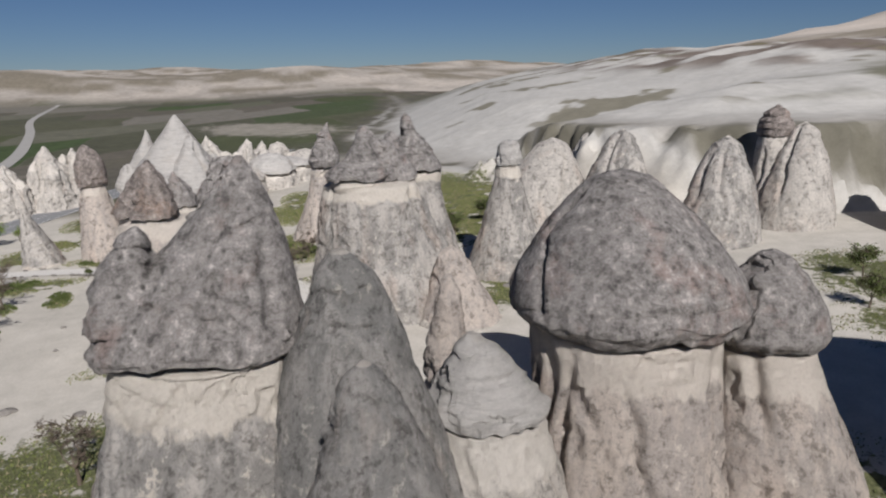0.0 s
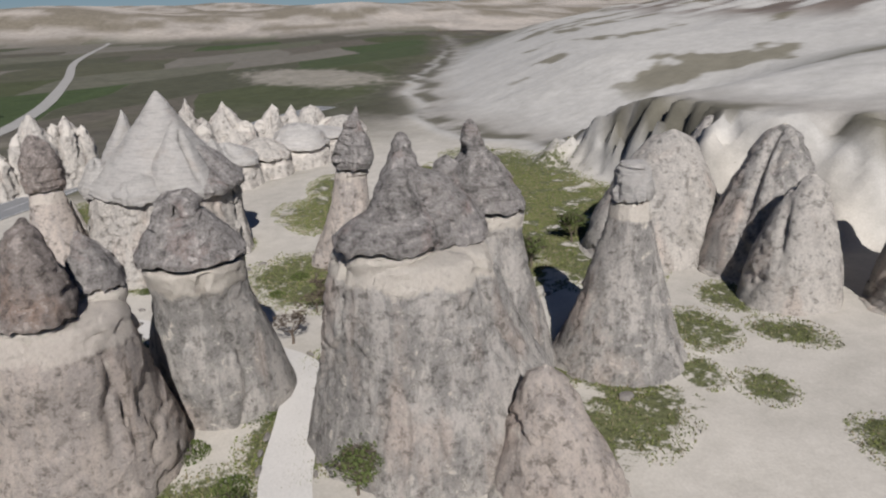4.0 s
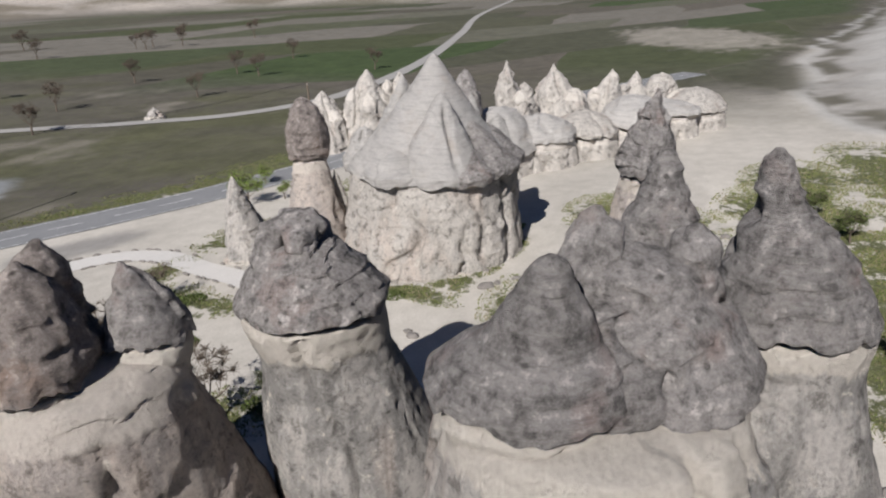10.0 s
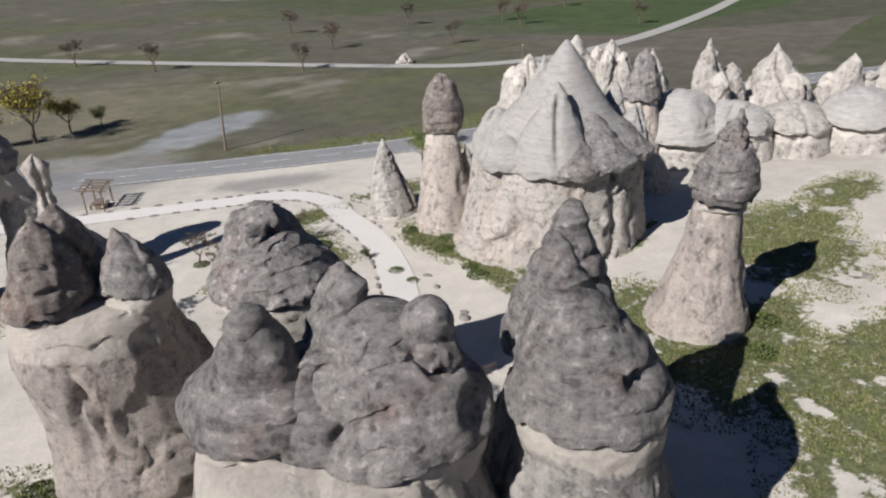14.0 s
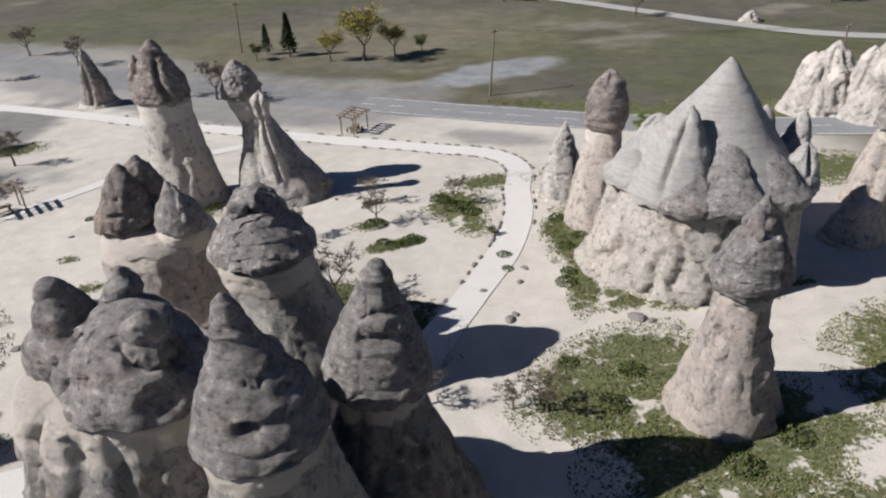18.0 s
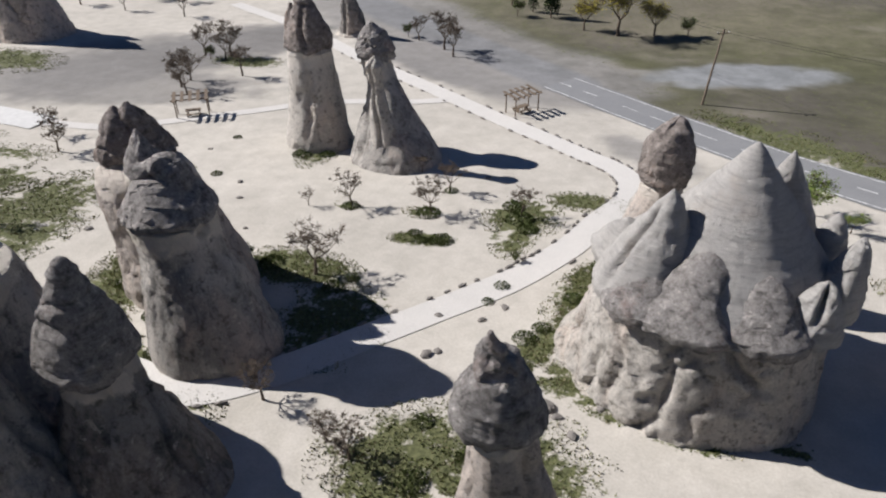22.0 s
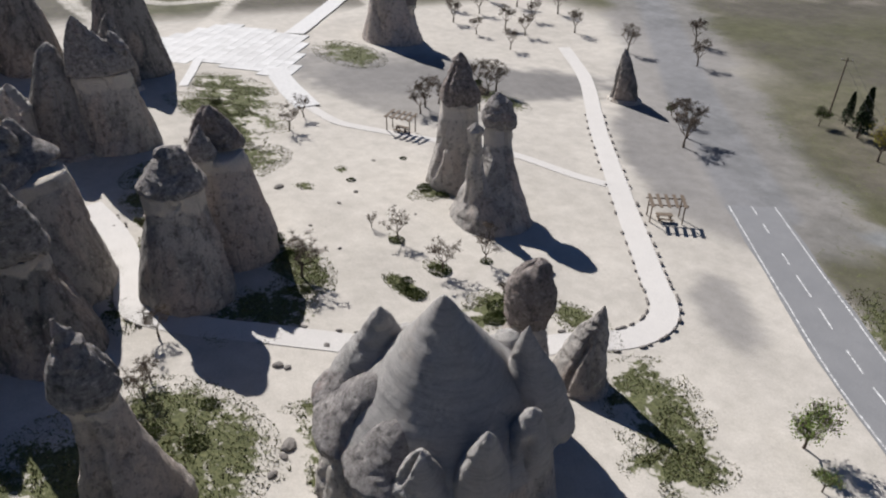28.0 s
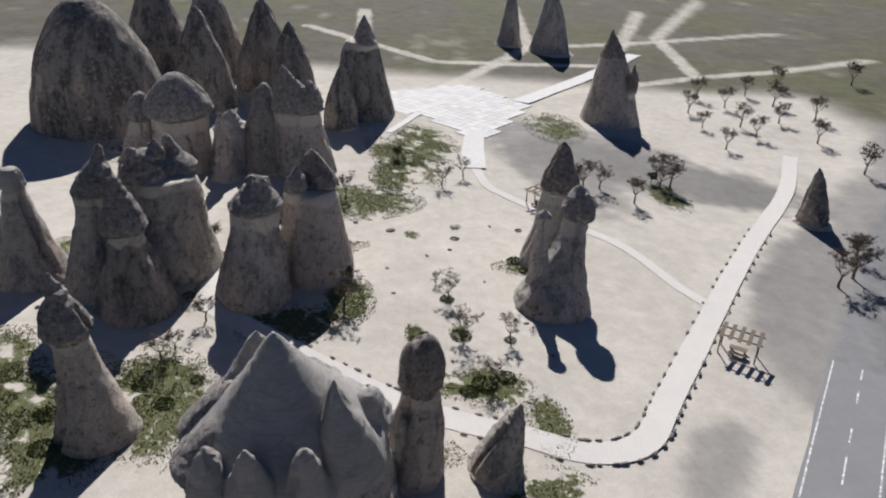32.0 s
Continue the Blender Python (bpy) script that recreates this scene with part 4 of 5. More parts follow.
# the pair in the yard
chimney("tall pale column with a leaning rusty cap", -24.2, 72.6,
        up(-24.2, 72.6, (-1.0, -23.8, 72.4, 4.2, 3.6), (1.5, -24.0, 72.6, 3.6, 3.0), (5.0, -24.0, 73.0, 2.9, 2.5), (9.0, -24.3, 73.3, 2.5, 2.1), (10.6, -24.4, 73.4, 2.3, 1.9), (10.9, -24.4, 73.4, 0.6, 0.6)),
        [(up(-24.2, 72.6, (10.3, -24.4, 73.4, 2.6, 2.2), (11.4, -24.4, 73.4, 2.6, 2.1), (13.4, -24.5, 73.4, 1.7, 1.4), (15.4, -24.5, 73.4, 0.7, 0.6), (16.1, -24.5, 73.4, 0.12, 0.12)), CAPRED, dict(rough=0.16)),
         (up(-24.2, 72.6, (10.4, -26.2, 73.9, 1.0, 0.9), (12.6, -26.3, 73.9, 0.8, 0.7), (14.6, -26.4, 73.9, 0.12, 0.12)), CAPRED, dict(rough=0.2, rows=18))], PALEBODY, 22, 0.09, 0.9, 2.4)
chimney("flaring dark-footed chimney under a small cap", -13.6, 71.4,
        up(-13.6, 71.4, (-0.9, -13.9, 71.6, 5.2, 5.0), (1.5, -14.2, 71.9, 4.2, 4.0), (4.0, -15.0, 72.6, 2.9, 2.8), (7.0, -16.0, 73.6, 1.7, 1.6), (9.8, -17.0, 74.2, 1.4, 1.3), (10.2, -17.0, 74.2, 0.4, 0.4)),
        [(up(-13.6, 71.4, (9.7, -17.1, 74.2, 1.8, 1.7), (10.6, -17.1, 74.2, 1.85, 1.7), (12.2, -17.2, 74.2, 1.2, 1.1), (13.4, -17.3, 74.2, 0.12, 0.12)), CAP, dict(rough=0.17))], BODY, 23, 0.10, 0.9, 2.2)
chimney("thin bent pillar of pale tuff with a knob", -14.6, 69.6, [(0, 0.6, 0.2, 2.6, 2.2), (3, 0.2, 0.2, 1.5, 1.3), (7, -0.2, 0.3, 0.8, 0.8), (10.2, -0.4, 0.3, 0.6, 0.6), (11.2, -0.4, 0.3, 0.85, 0.8), (12.1, -0.4, 0.3, 0.1, 0.1)], [], PALEBODY, 24, 0.12, 0.7)

# farther chimneys to the west and north
chimney("broad pinkish cone with a dark crown", -93.8, 97.6, [(0, 0, 0, 7.2, 6.6), (5, 0, 0, 5.6, 5.2), (11, -0.2, -0.5, 3.9, 3.6), (14.5, -0.3, -0.9, 2.6, 2.4), (15.4, -0.3, -1, 0.6, 0.6)],
        [([(14.2, -0.3, -1, 2.9, 2.6), (15.4, -0.3, -1.1, 2.6, 2.3), (18.0, -0.4, -1.4, 1.1, 1.0), (19.8, -0.4, -1.6, 0.1, 0.1)], CAPRED, {}), ([(8, 3.2, 2.8, 1.6, 1.5), (11, 3.3, 3.0, 1.2, 1.1), (13.4, 3.3, 3.0, 0.1, 0.1)], CAPRED, {})], PINKBODY, 25)
chimney("tall grey cone standing in the far meadow", -164.8, 95.6, [(0, 0, 0, 7.0, 6.4), (6, 0, 0, 5.2, 5.0), (13, 0, 0, 3.4, 3.2), (19, 0, -1, 1.4, 1.3), (21, 0, -1, 0.2, 0.2)], [], BODY, 26)
chimney("slim grey cone in the far meadow", -172, 84, [(0, 0, 0, 4.0, 4.0), (8, 0, 0, 2.6, 2.6), (15, 0, 0, 1.2, 1.2), (18, 0, 0, 0.2, 0.2)], [], BODY, 27)
chimney("lone dark pointed chimney beside the dirt road", -42.4, 117.8, [(0, 0, 0, 2.8, 2.6), (3, 0, 0, 2.1, 2.0), (6, -0.3, -0.3, 1.3, 1.2), (8.6, -0.5, -0.6, 0.5, 0.5), (9.6, -0.6, -0.8, 0.1, 0.1)], [], DARKBODY, 28, 0.14)

# the western rocks that the camera passes over at the start
WEST = "rocks at the western edge"
chimney("huge pink-footed chimney under a broad rounded dark cap", -50.6, 18.6,
        up(-50.6, 18.6, (0.6, -50.6, 18.2, 5.2, 5.0), (5, -50.6, 18.4, 4.6, 4.4), (8.5, -50.6, 18.6, 4.2, 4.1), (11.0, -50.6, 18.7, 4.0, 3.9), (11.4, -50.6, 18.7, 1, 1)),
        [(up(-50.6, 18.6, (10.8, -50.6, 18.7, 4.5, 4.5), (11.5, -50.6, 18.7, 5.0, 5.1), (12.8, -50.5, 18.7, 4.7, 4.8), (14.6, -50.4, 18.8, 3.6, 3.6), (16.2, -50.2, 18.8, 2.2, 2.1), (17.0, -50.1, 18.8, 1.1, 1.1), (17.3, -50.1, 18.8, 0.2, 0.2)), CAP, dict(segs=144, rows=92, rough=0.09, flute=0.2, layer=0.15, torn=0.5))], PINKBODY, 41, 0.08, 1.2, 2.4, 134, 72, WEST)
chimney("shorter chimney with a rounded grey cap", -52.2, 12.2,
        up(-52.2, 12.2, (0.8, -52.4, 11.0, 4.6, 4.4), (3.5, -52.3, 11.4, 3.6, 3.5), (6.5, -52.2, 11.9, 2.6, 2.5), (9.6, -52.2, 12.4, 2.0, 1.9), (9.9, -52.2, 12.4, 0.6, 0.6)),
        [(up(-52.2, 12.2, (9.5, -52.2, 12.4, 2.2, 2.2), (10.0, -52.2, 12.4, 2.5, 2.5), (11.2, -52.2, 12.4, 2.15, 2.15), (12.6, -52.1, 12.4, 1.4, 1.4), (13.4, -52.1, 12.4, 0.7, 0.7), (13.7, -52.1, 12.4, 0.15, 0.15)), CAP, dict(segs=112, rows=64, rough=0.06))], PINKBODY, 42, 0.09, 0.9, 2.4, 112, 68, WEST)
chimney("wide dark dome of weathered tuff", -71, -2, [(0, 0, 0, 13, 12), (6, 0, 0, 12, 11.2), (13, 0.4, 0, 9.6, 9.0), (19, 0.8, 0, 6.0, 5.6), (22, 1.0, 0, 2.8, 2.6), (23, 1.0, 0, 0.3, 0.3)], [], DARKBODY, 43, 0.06, 0.6, 1.0, 134, 68, WEST)
chimney("long grey rock under a sloping dark cap", -51.5, 36.8,
        up(-51.5, 36.8, (0.4, -51.8, 37.09, 4.698, 5.397), (4, -51.72, 37, 4.002, 4.743), (9.207, -51.54, 36.83, 3.132, 3.762), (11.12, -51.46, 36.74, 2.61, 3.271), (11.82, -51.46, 36.74, 2.436, 3.108), (12.08, -51.46, 36.74, 0.87, 0.8178)),
        [(up(-51.5, 36.8, (11.56, -51.46, 36.74, 2.958, 4.007), (12.08, -51.46, 36.74, 2.958, 4.007), (13.38, -51.37, 36.48, 2.523, 3.435), (15.12, -51.2, 35.78, 1.827, 2.372), (16.69, -51.02, 35.26, 1.218, 1.39), (17.91, -50.85, 35, 0.6525, 0.6951), (18.6, -50.76, 34.91, 0.1305, 0.1227)), CAP, dict(segs=144, rows=88, rough=0.09, flute=0.35, layer=0.1)),
         (up(-51.5, 36.8, (12.51, -51.46, 39.35, 1.74, 1.39), (13.73, -51.46, 39.26, 1.653, 1.308), (15.12, -51.37, 39, 1.044, 0.8178), (15.99, -51.37, 38.83, 0.435, 0.4089), (16.25, -51.37, 38.74, 0.1044, 0.09814)), CAP, dict(rough=0.12))], BODY, 44, 0.08, 0.9, 2.4, 128, 72, WEST)
chimney("steep grey cone of bare tuff", -53.0, 31.3, up(-53.0, 31.3, (0.6, -53.2, 31.0, 5.2, 5.0), (5, -53.1, 31.1, 4.1, 3.9), (9, -53.0, 31.2, 3.1, 3.0), (12.4, -53.0, 31.3, 2.1, 2.0), (14.4, -53.0, 31.4, 1.1, 1.1), (15.2, -53.0, 31.5, 0.3, 0.3)), [], GREYCONE, 45, 0.08, 0.5, 0.8, 120, 76, WEST)
chimney("low tuff cone with a broad grey cap", -52.2, 25.8,
        up(-52.2, 25.8, (0.6, -52.2, 25.4, 4.6, 4.4), (3, -52.2, 25.5, 3.7, 3.5), (6, -52.2, 25.6, 2.8, 2.7), (7.9, -52.2, 25.7, 2.4, 2.3), (8.2, -52.2, 25.7, 0.6, 0.6)),
        [(up(-52.2, 25.8, (7.8, -52.2, 25.7, 2.65, 2.6), (8.3, -52.2, 25.7, 2.65, 2.6), (9.4, -52.1, 25.8, 1.8, 1.8), (10.4, -52.1, 26.0, 1.0, 1.0), (11.0, -52.0, 26.2, 0.4, 0.4), (11.2, -52.0, 26.2, 0.12, 0.12)), CAPPALE, dict(rough=0.05))], PALEBODY, 46, 0.10, 0.7, 2.4, 104, 68, WEST)
chimney("narrow grey tuff cone spotted with lichen", -57.8, 31.2, up(-57.8, 31.2, (0.6, -57.8, 31.0, 4.6, 4.4), (4, -57.8, 31.0, 3.7, 3.5), (8, -57.8, 31.1, 2.5, 2.4), (11, -57.8, 31.2, 1.3, 1.3), (12.3, -57.8, 31.3, 0.6, 0.6), (12.7, -57.8, 31.3, 0.15, 0.15)), [], GREYCONE, 47, 0.09, 0.6, 1.0, 120, 80, WEST)
chimney("small pinkish pinnacle between the western rocks", -46.4, 26.0, up(-46.4, 26.0, (1.0, -46.4, 26.0, 2.4, 2.2), (5, -46.4, 26.0, 1.6, 1.5), (8.6, -46.4, 26.0, 1.0, 0.9), (11.0, -46.4, 25.9, 0.5, 0.5), (12.2, -46.3, 25.9, 0.15, 0.15)), [], PINKBODY, 50, 0.12, 0.7, 1.0, 88, 60, WEST)
chimney("dark double cone with a pointed crown", -87, 44,
        [(0, 0, 0, 7.4, 7.0), (6, 0, 0, 5.9, 5.6), (12, 0, 0, 4.2, 4.0), (15.2, 0, 0, 3.2, 3.0), (15.5, 0, 0, 0.8, 0.8)],
        [([(15, -1.4, 0.6, 2.3, 2.2), (15.4, -1.4, 0.6, 2.2, 2.1), (18.2, -1.4, 0.6, 0.9, 0.9), (19.8, -1.4, 0.6, 0.15, 0.15)], CAP, {}), ([(15, 1.6, 1.0, 2.2, 2.1), (15.4, 1.6, 1.0, 2.1, 2.0), (17.6, 1.6, 1.0, 1.0, 1.0), (19.0, 1.6, 1.0, 0.15, 0.15)], CAP, {})], DARKBODY, 49, 0.1, 0.8, 1.6, 112, 72, WEST)
chimney("dark leaning lens-shaped cone of rock", -76.5, 40.6, [(0, 0, 0, 3.4, 3.2), (3.5, 0, 0, 3.5, 3.2), (8, -0.4, 0.2, 2.2, 2.1), (11.4, -0.8, 0.4, 0.8, 0.8), (12.4, -0.9, 0.4, 0.12, 0.12)], [], DARKBODY, 48, 0.1, 0.5, 1, 96, 60, WEST)
for n, (cx, cy, hh, rr) in enumerate(((-84, 13, 20, 6.5), (-93, 2, 24, 8.5), (-101, 22, 20, 7), (-92, 29, 17, 5.5), (-110, 8, 22, 8))):
    chimney("dark tuff cone among the western rocks", cx, cy, [(0, 0, 0, rr, rr), (hh * 0.4, 0, 0, rr * 0.8, rr * 0.78), (hh * 0.75, 0, 0, rr * 0.45, rr * 0.42), (hh * 0.93, 0, 0, rr * 0.18, rr * 0.18), (hh, 0, 0, 0.1, 0.1)], [], DARKBODY, 60 + n, 0.12, 0.8, 1, 88, 56, WEST)

# the valley below the mesa, south of the cluster
SOUTH = "chimneys below the mesa"
chimney("pale tapering chimney with a flat grey top", -13.8, 12.4,
        up(-13.8, 12.4, (1.6, -13.8, 12.4, 4.9, 4.8), (4.0, -13.8, 12.4, 3.8, 3.7), (7.0, -13.9, 12.4, 2.7, 2.6), (10.5, -14.0, 12.4, 1.7, 1.6), (13.4, -14.0, 12.4, 1.1, 1.1), (13.6, -14.0, 12.4, 0.4, 0.4)),
        [(up(-13.8, 12.4, (13.3, -14.0, 12.4, 1.25, 1.2), (14.0, -14.0, 12.4, 1.3, 1.25), (15.0, -14.0, 12.4, 1.1, 1.0), (15.4, -14.0, 12.4, 0.7, 0.7), (15.5, -14.0, 12.4, 0.2, 0.2)), CAPPALE, {})], BODY, 71, 0.08, 0.6, 1.4, 104, 66, SOUTH)
for n, (cx, cy, hh, rr, mt, nm) in enumerate(((5, 1.5, 11.5, 6.6, PALEBODY, "smooth pale rounded spur before the mesa wall"), (-2, -4.5, 12.5, 5.0, BODY, "grey fluted buttress below the mesa"), (-9, -2.5, 10.0, 3.6, PALEBODY, "pale rounded fin of tuff"),
                                              (-13, -11, 12, 4.6, BODY, "grey rounded buttress of tuff"), (-11, -22, 12.5, 4.5, PALEBODY, "pale rounded buttress of tuff"), (-20, -32, 11.5, 5, BODY, "grey tuff buttress below the cliff"),
                                              (-22, -46, 12, 6, PALEBODY, "pale fluted buttress of tuff"), (16, -9, 11, 4.5, PALEBODY, "pale rounded spur of the mesa"))):
    chimney(nm, cx, cy, [(0, 0, 0, rr, rr), (hh * 0.35, 0.3, -0.4, rr * 0.86, rr * 0.84), (hh * 0.7, 0.8, -1.0, rr * 0.6, rr * 0.56), (hh * 0.93, 1.2, -1.5, rr * 0.3, rr * 0.28), (hh, 1.3, -1.6, 0.15, 0.15)], [], mt, 80 + n, 0.09, 0.8, 1, 96, 60, SOUTH)
chimney("pale column with a dark boulder cap on the cliff", -8.5, -21, [(0, 0, 0, 3.4, 3.4), (6, 0.6, -0.4, 2.3, 2.2), (11.2, 1.2, -0.8, 1.5, 1.5), (11.5, 1.2, -0.8, 0.4, 0.4)],
        [([(11.0, 1.2, -0.8, 2.1, 2.0), (12.0, 1.2, -0.8, 2.2, 2.0), (13.6, 1.4, -0.9, 1.3, 1.2), (14.4, 1.5, -1, 0.15, 0.15)], CAPRED, {})], PALEBODY, 90, 0.1, 0.7, 1.5, 88, 60, SOUTH)

# the pale row behind the great cone, to the east
EAST = "pale cones to the east"
rnd = random.Random(4)
for n, (cx, cy, hh, rr, nm) in enumerate(((59, 74, 12.0, 4.2, "ragged pinkish-white crag of bare tuff"), (63, 70.5, 11.0, 4.0, "jagged white crag behind the great cone"), (55, 79.5, 9.5, 4.2, "low rough crag of pink tuff"))):
    crag = chimney(nm, cx, cy, [(0, 0, 0, rr * 1.2, rr * 1.1), (hh * 0.3, 0.2, 0, rr, rr * 0.92), (hh * 0.62, 0.5, 0.2, rr * 0.74, rr * 0.66), (hh * 0.8, 0.7, 0.3, rr * 0.42, rr * 0.38), (hh, 0.8, 0.4, 0.2, 0.2)], [], PALEBODY, 91 + n, 0.24, 1.6, 1, 112, 72, EAST)
    for q in range(5):
        a = q * 1.25 + n
        px, py, ph = rr * 0.62 * math.cos(a), rr * 0.58 * math.sin(a), hh * rnd.uniform(0.70, 0.95)
        part("pinnacle", rock("pinnacle", [(hh * 0.2, px, py, rr * 0.42, rr * 0.4), (ph * 0.7, px * 0.95, py * 0.95, rr * 0.30, rr * 0.28), (ph * 0.92, px * 0.9, py * 0.9, rr * 0.15, rr * 0.14), (ph, px * 0.9, py * 0.9, 0.1, 0.1)], PALEBODY, 300 + 7 * n + q, 56, 36, 0.22, 0.6), crag)
chimney("pink chimney under a dark square cap", 40.0, 51.6, [(0, 0, 0, 3.2, 3.0), (4, 0, 0, 2.5, 2.4), (8.6, 0.2, 0, 1.5, 1.5), (9.0, 0.2, 0, 0.4, 0.4)], [([(8.4, 0.2, 0, 1.8, 1.7), (10.0, 0.2, 0, 1.6, 1.5), (12.4, 0.2, 0, 1.0, 0.9), (13.4, 0.2, 0, 0.5, 0.4), (13.6, 0.2, 0, 0.15, 0.15)], CAP, dict(rough=0.18))], PINKBODY, 93, 0.12, 0.8, 1.2, 80, 56, EAST)
# a low wall of white tuff under a broken grey bed, with sharp pinnacles behind
WALLROW = ((44.0, 48.5), (49.5, 45.0), (55.5, 40.5), (60.5, 36.0), (66.5, 31.5), (72.0, 28.5))
for n, (cx, cy) in enumerate(WALLROW):
    cx, cy = cx + rnd.uniform(-0.8, 0.8), cy + rnd.uniform(-0.8, 0.8)
    ra, rb, zj, hh = rnd.uniform(3.6, 5.0), rnd.uniform(3.6, 4.6), rnd.uniform(3.7, 4.5), (8.6, 7.0, 6.4, 7.4, 6.0, 6.6)[n]
    chimney("low pale block in a joined wall of tuff", cx, cy, [(0, 0, 0, ra * 1.15, rb * 1.1), (zj * 0.6, 0, 0, ra * 1.03, rb), (zj, 0, 0, ra * 0.95, rb * 0.92), (zj + 0.2, 0, 0, 0.8, 0.8)],
            [([(zj - 0.1, 0, 0, ra * 1.04, rb * 1.02), (zj + 0.5, 0, 0, ra * 1.0, rb * 0.98), (zj + (hh - zj) * 0.55, 0.3, 0.2, ra * 0.82, rb * 0.78), (hh - 0.4, 0.5, 0.3, ra * 0.45, rb * 0.4), (hh, 0.6, 0.3, 0.15, 0.15)], (CAPPALE, CAPPALE, PALEBODY)[n % 3], dict(rows=36, rough=0.16, flute=0.5))],
            PALEBODY, 100 + n, 0.11, 0.9, 1.2, 88, 54, EAST)
for n in range(13):
    u = n / 12
    cx, cy = 48 + 36 * u + rnd.uniform(-2.0, 2.0), 52.5 - 19 * u + rnd.uniform(-2.0, 2.5)
    hh, rr, lx, ly = (12.5, 8.0, 13.2, 10.0, 7.6, 11.4, 8.6, 9.8, 7.4, 8.8, 6.6, 7.8, 6.2)[n], rnd.uniform(1.9, 3.6), rnd.uniform(-0.8, 0.8), rnd.uniform(-0.8, 0.8)
    tip = rnd.uniform(0.15, 0.42)
    pin = chimney("rough white pinnacle behind a low tuff wall", cx, cy, [(0, 0, 0, rr * 1.5, rr * 1.4), (hh * 0.4, 0.1, 0, rr * 1.1, rr), (hh * 0.7, lx * 0.6, ly * 0.6, rr * 0.78, rr * 0.66), (hh * 0.92, lx, ly, rr * tip, rr * tip), (hh, lx, ly, 0.1, 0.1)], [], PALEBODY, 130 + n, 0.26, 1.4, 1.2, 80, 52, EAST)
    px, py = rr * 0.9 * math.cos(n * 2.1), rr * 0.9 * math.sin(n * 2.1)
    part("pinnacle", rock("pinnacle", [(0.2, px, py, rr * 0.8, rr * 0.7), (hh * 0.5, px, py, rr * 0.55, rr * 0.5), (hh * 0.68, px, py, rr * 0.26, rr * 0.24), (hh * 0.74, px, py, 0.1, 0.1)], PALEBODY, 330 + n, 56, 36, 0.26, 0.8), pin)
chimney("small grey boulder mound in the meadow", 82, 138, [(0, 0, 0, 2.2, 1.8), (1.2, 0, 0, 1.8, 1.5), (2.4, 0.2, 0, 1.0, 0.8), (2.9, 0.2, 0, 0.15, 0.15)], [], BODY, 120, 0.16)
chimney("rough white rock beside the road", 33, 46, [(0, 0, 0, 2.6, 2.4), (2, 0, 0, 2.2, 2.0), (4, 0.2, 0, 1.2, 1.1), (4.8, 0.2, 0, 0.15, 0.15)], [], PALEBODY, 121, 0.16)


# ---- roads, kerbs and paving ----
PAINT, nt, b = material("road_paint", 0.7)
c = mix(nt, ramp(nt, noise_tex(nt, coords(nt), 3.0, 5, 0.7), ((0.4, W0), (0.55, W1))), (0.25, 0.25, 0.25), (0.72, 0.72, 0.70))
nt.links.new(c, b.inputs["Base Color"])
STONE, nt, b = material("dark_stone", 0.95)
c = mix(nt, noise_tex(nt, coords(nt), 4.0, 5, 0.7), (0.12, 0.11, 0.10), (0.30, 0.275, 0.25))
nt.links.new(c, b.inputs["Base Color"])
bump(nt, b, noise_tex(nt, coords(nt), 9.0, 5, 0.7), 0.6, 0.05)
SLAB, nt, b = material("white_paving", 0.85)
oi = nt.nodes.new("ShaderNodeObjectInfo")
c = mix(nt, oi.outputs["Random"], (0.58, 0.57, 0.55), (0.70, 0.69, 0.67))
c = mix(nt, 1.0, c, ramp(nt, noise_tex(nt, coords(nt), 1.5, 6, 0.7), ((0.3, (0.82, 0.82, 0.82)), (0.65, W1))), "MULTIPLY")
nt.links.new(c, b.inputs["Base Color"])
WOOD, nt, b = material("weathered_wood", 0.85)
c = mix(nt, noise_tex(nt, coords(nt, (1, 1, 6)), 3.0, 5, 0.6), (0.10, 0.075, 0.055), (0.24, 0.19, 0.145))
nt.links.new(c, b.inputs["Base Color"])
BARK, nt, b = material("grey_bark", 0.95)
c = mix(nt, noise_tex(nt, coords(nt, (1, 1, 0.4)), 8.0, 5, 0.7), (0.075, 0.058, 0.045), (0.17, 0.135, 0.105))
nt.links.new(c, b.inputs["Base Color"])
WIRE = material("black_cable", 0.6)[0]
WIRE.node_tree.nodes["Principled BSDF"].inputs["Base Color"].default_value = (0.02, 0.02, 0.02, 1)


def leafy(name, dark, light):
    m, nt, b = material(name, 0.75)
    g = nt.nodes.new("ShaderNodeNewGeometry")
    c = mix(nt, g.outputs["Random Per Island"], dark, light)
    c = mix(nt, 0.5, c, mix(nt, noise_tex(nt, coords(nt), 0.8, 3, 0.6), dark, light))
    nt.links.new(c, b.inputs["Base Color"])
    return m


LEAF = leafy("shrub_leaves", (0.035, 0.05, 0.015), (0.13, 0.16, 0.05))
WEED = leafy("weeds", (0.06, 0.08, 0.022), (0.22, 0.24, 0.085))
DRYWEED = leafy("dry_weeds", (0.12, 0.105, 0.06), (0.30, 0.26, 0.16))
WILLOW = leafy("willow_leaves", (0.20, 0.17, 0.02), (0.42, 0.36, 0.06))
PINE = leafy("pine_needles", (0.012, 0.022, 0.010), (0.04, 0.06, 0.025))
SPRING = leafy("fresh_leaves", (0.08, 0.13, 0.025), (0.24, 0.30, 0.08))


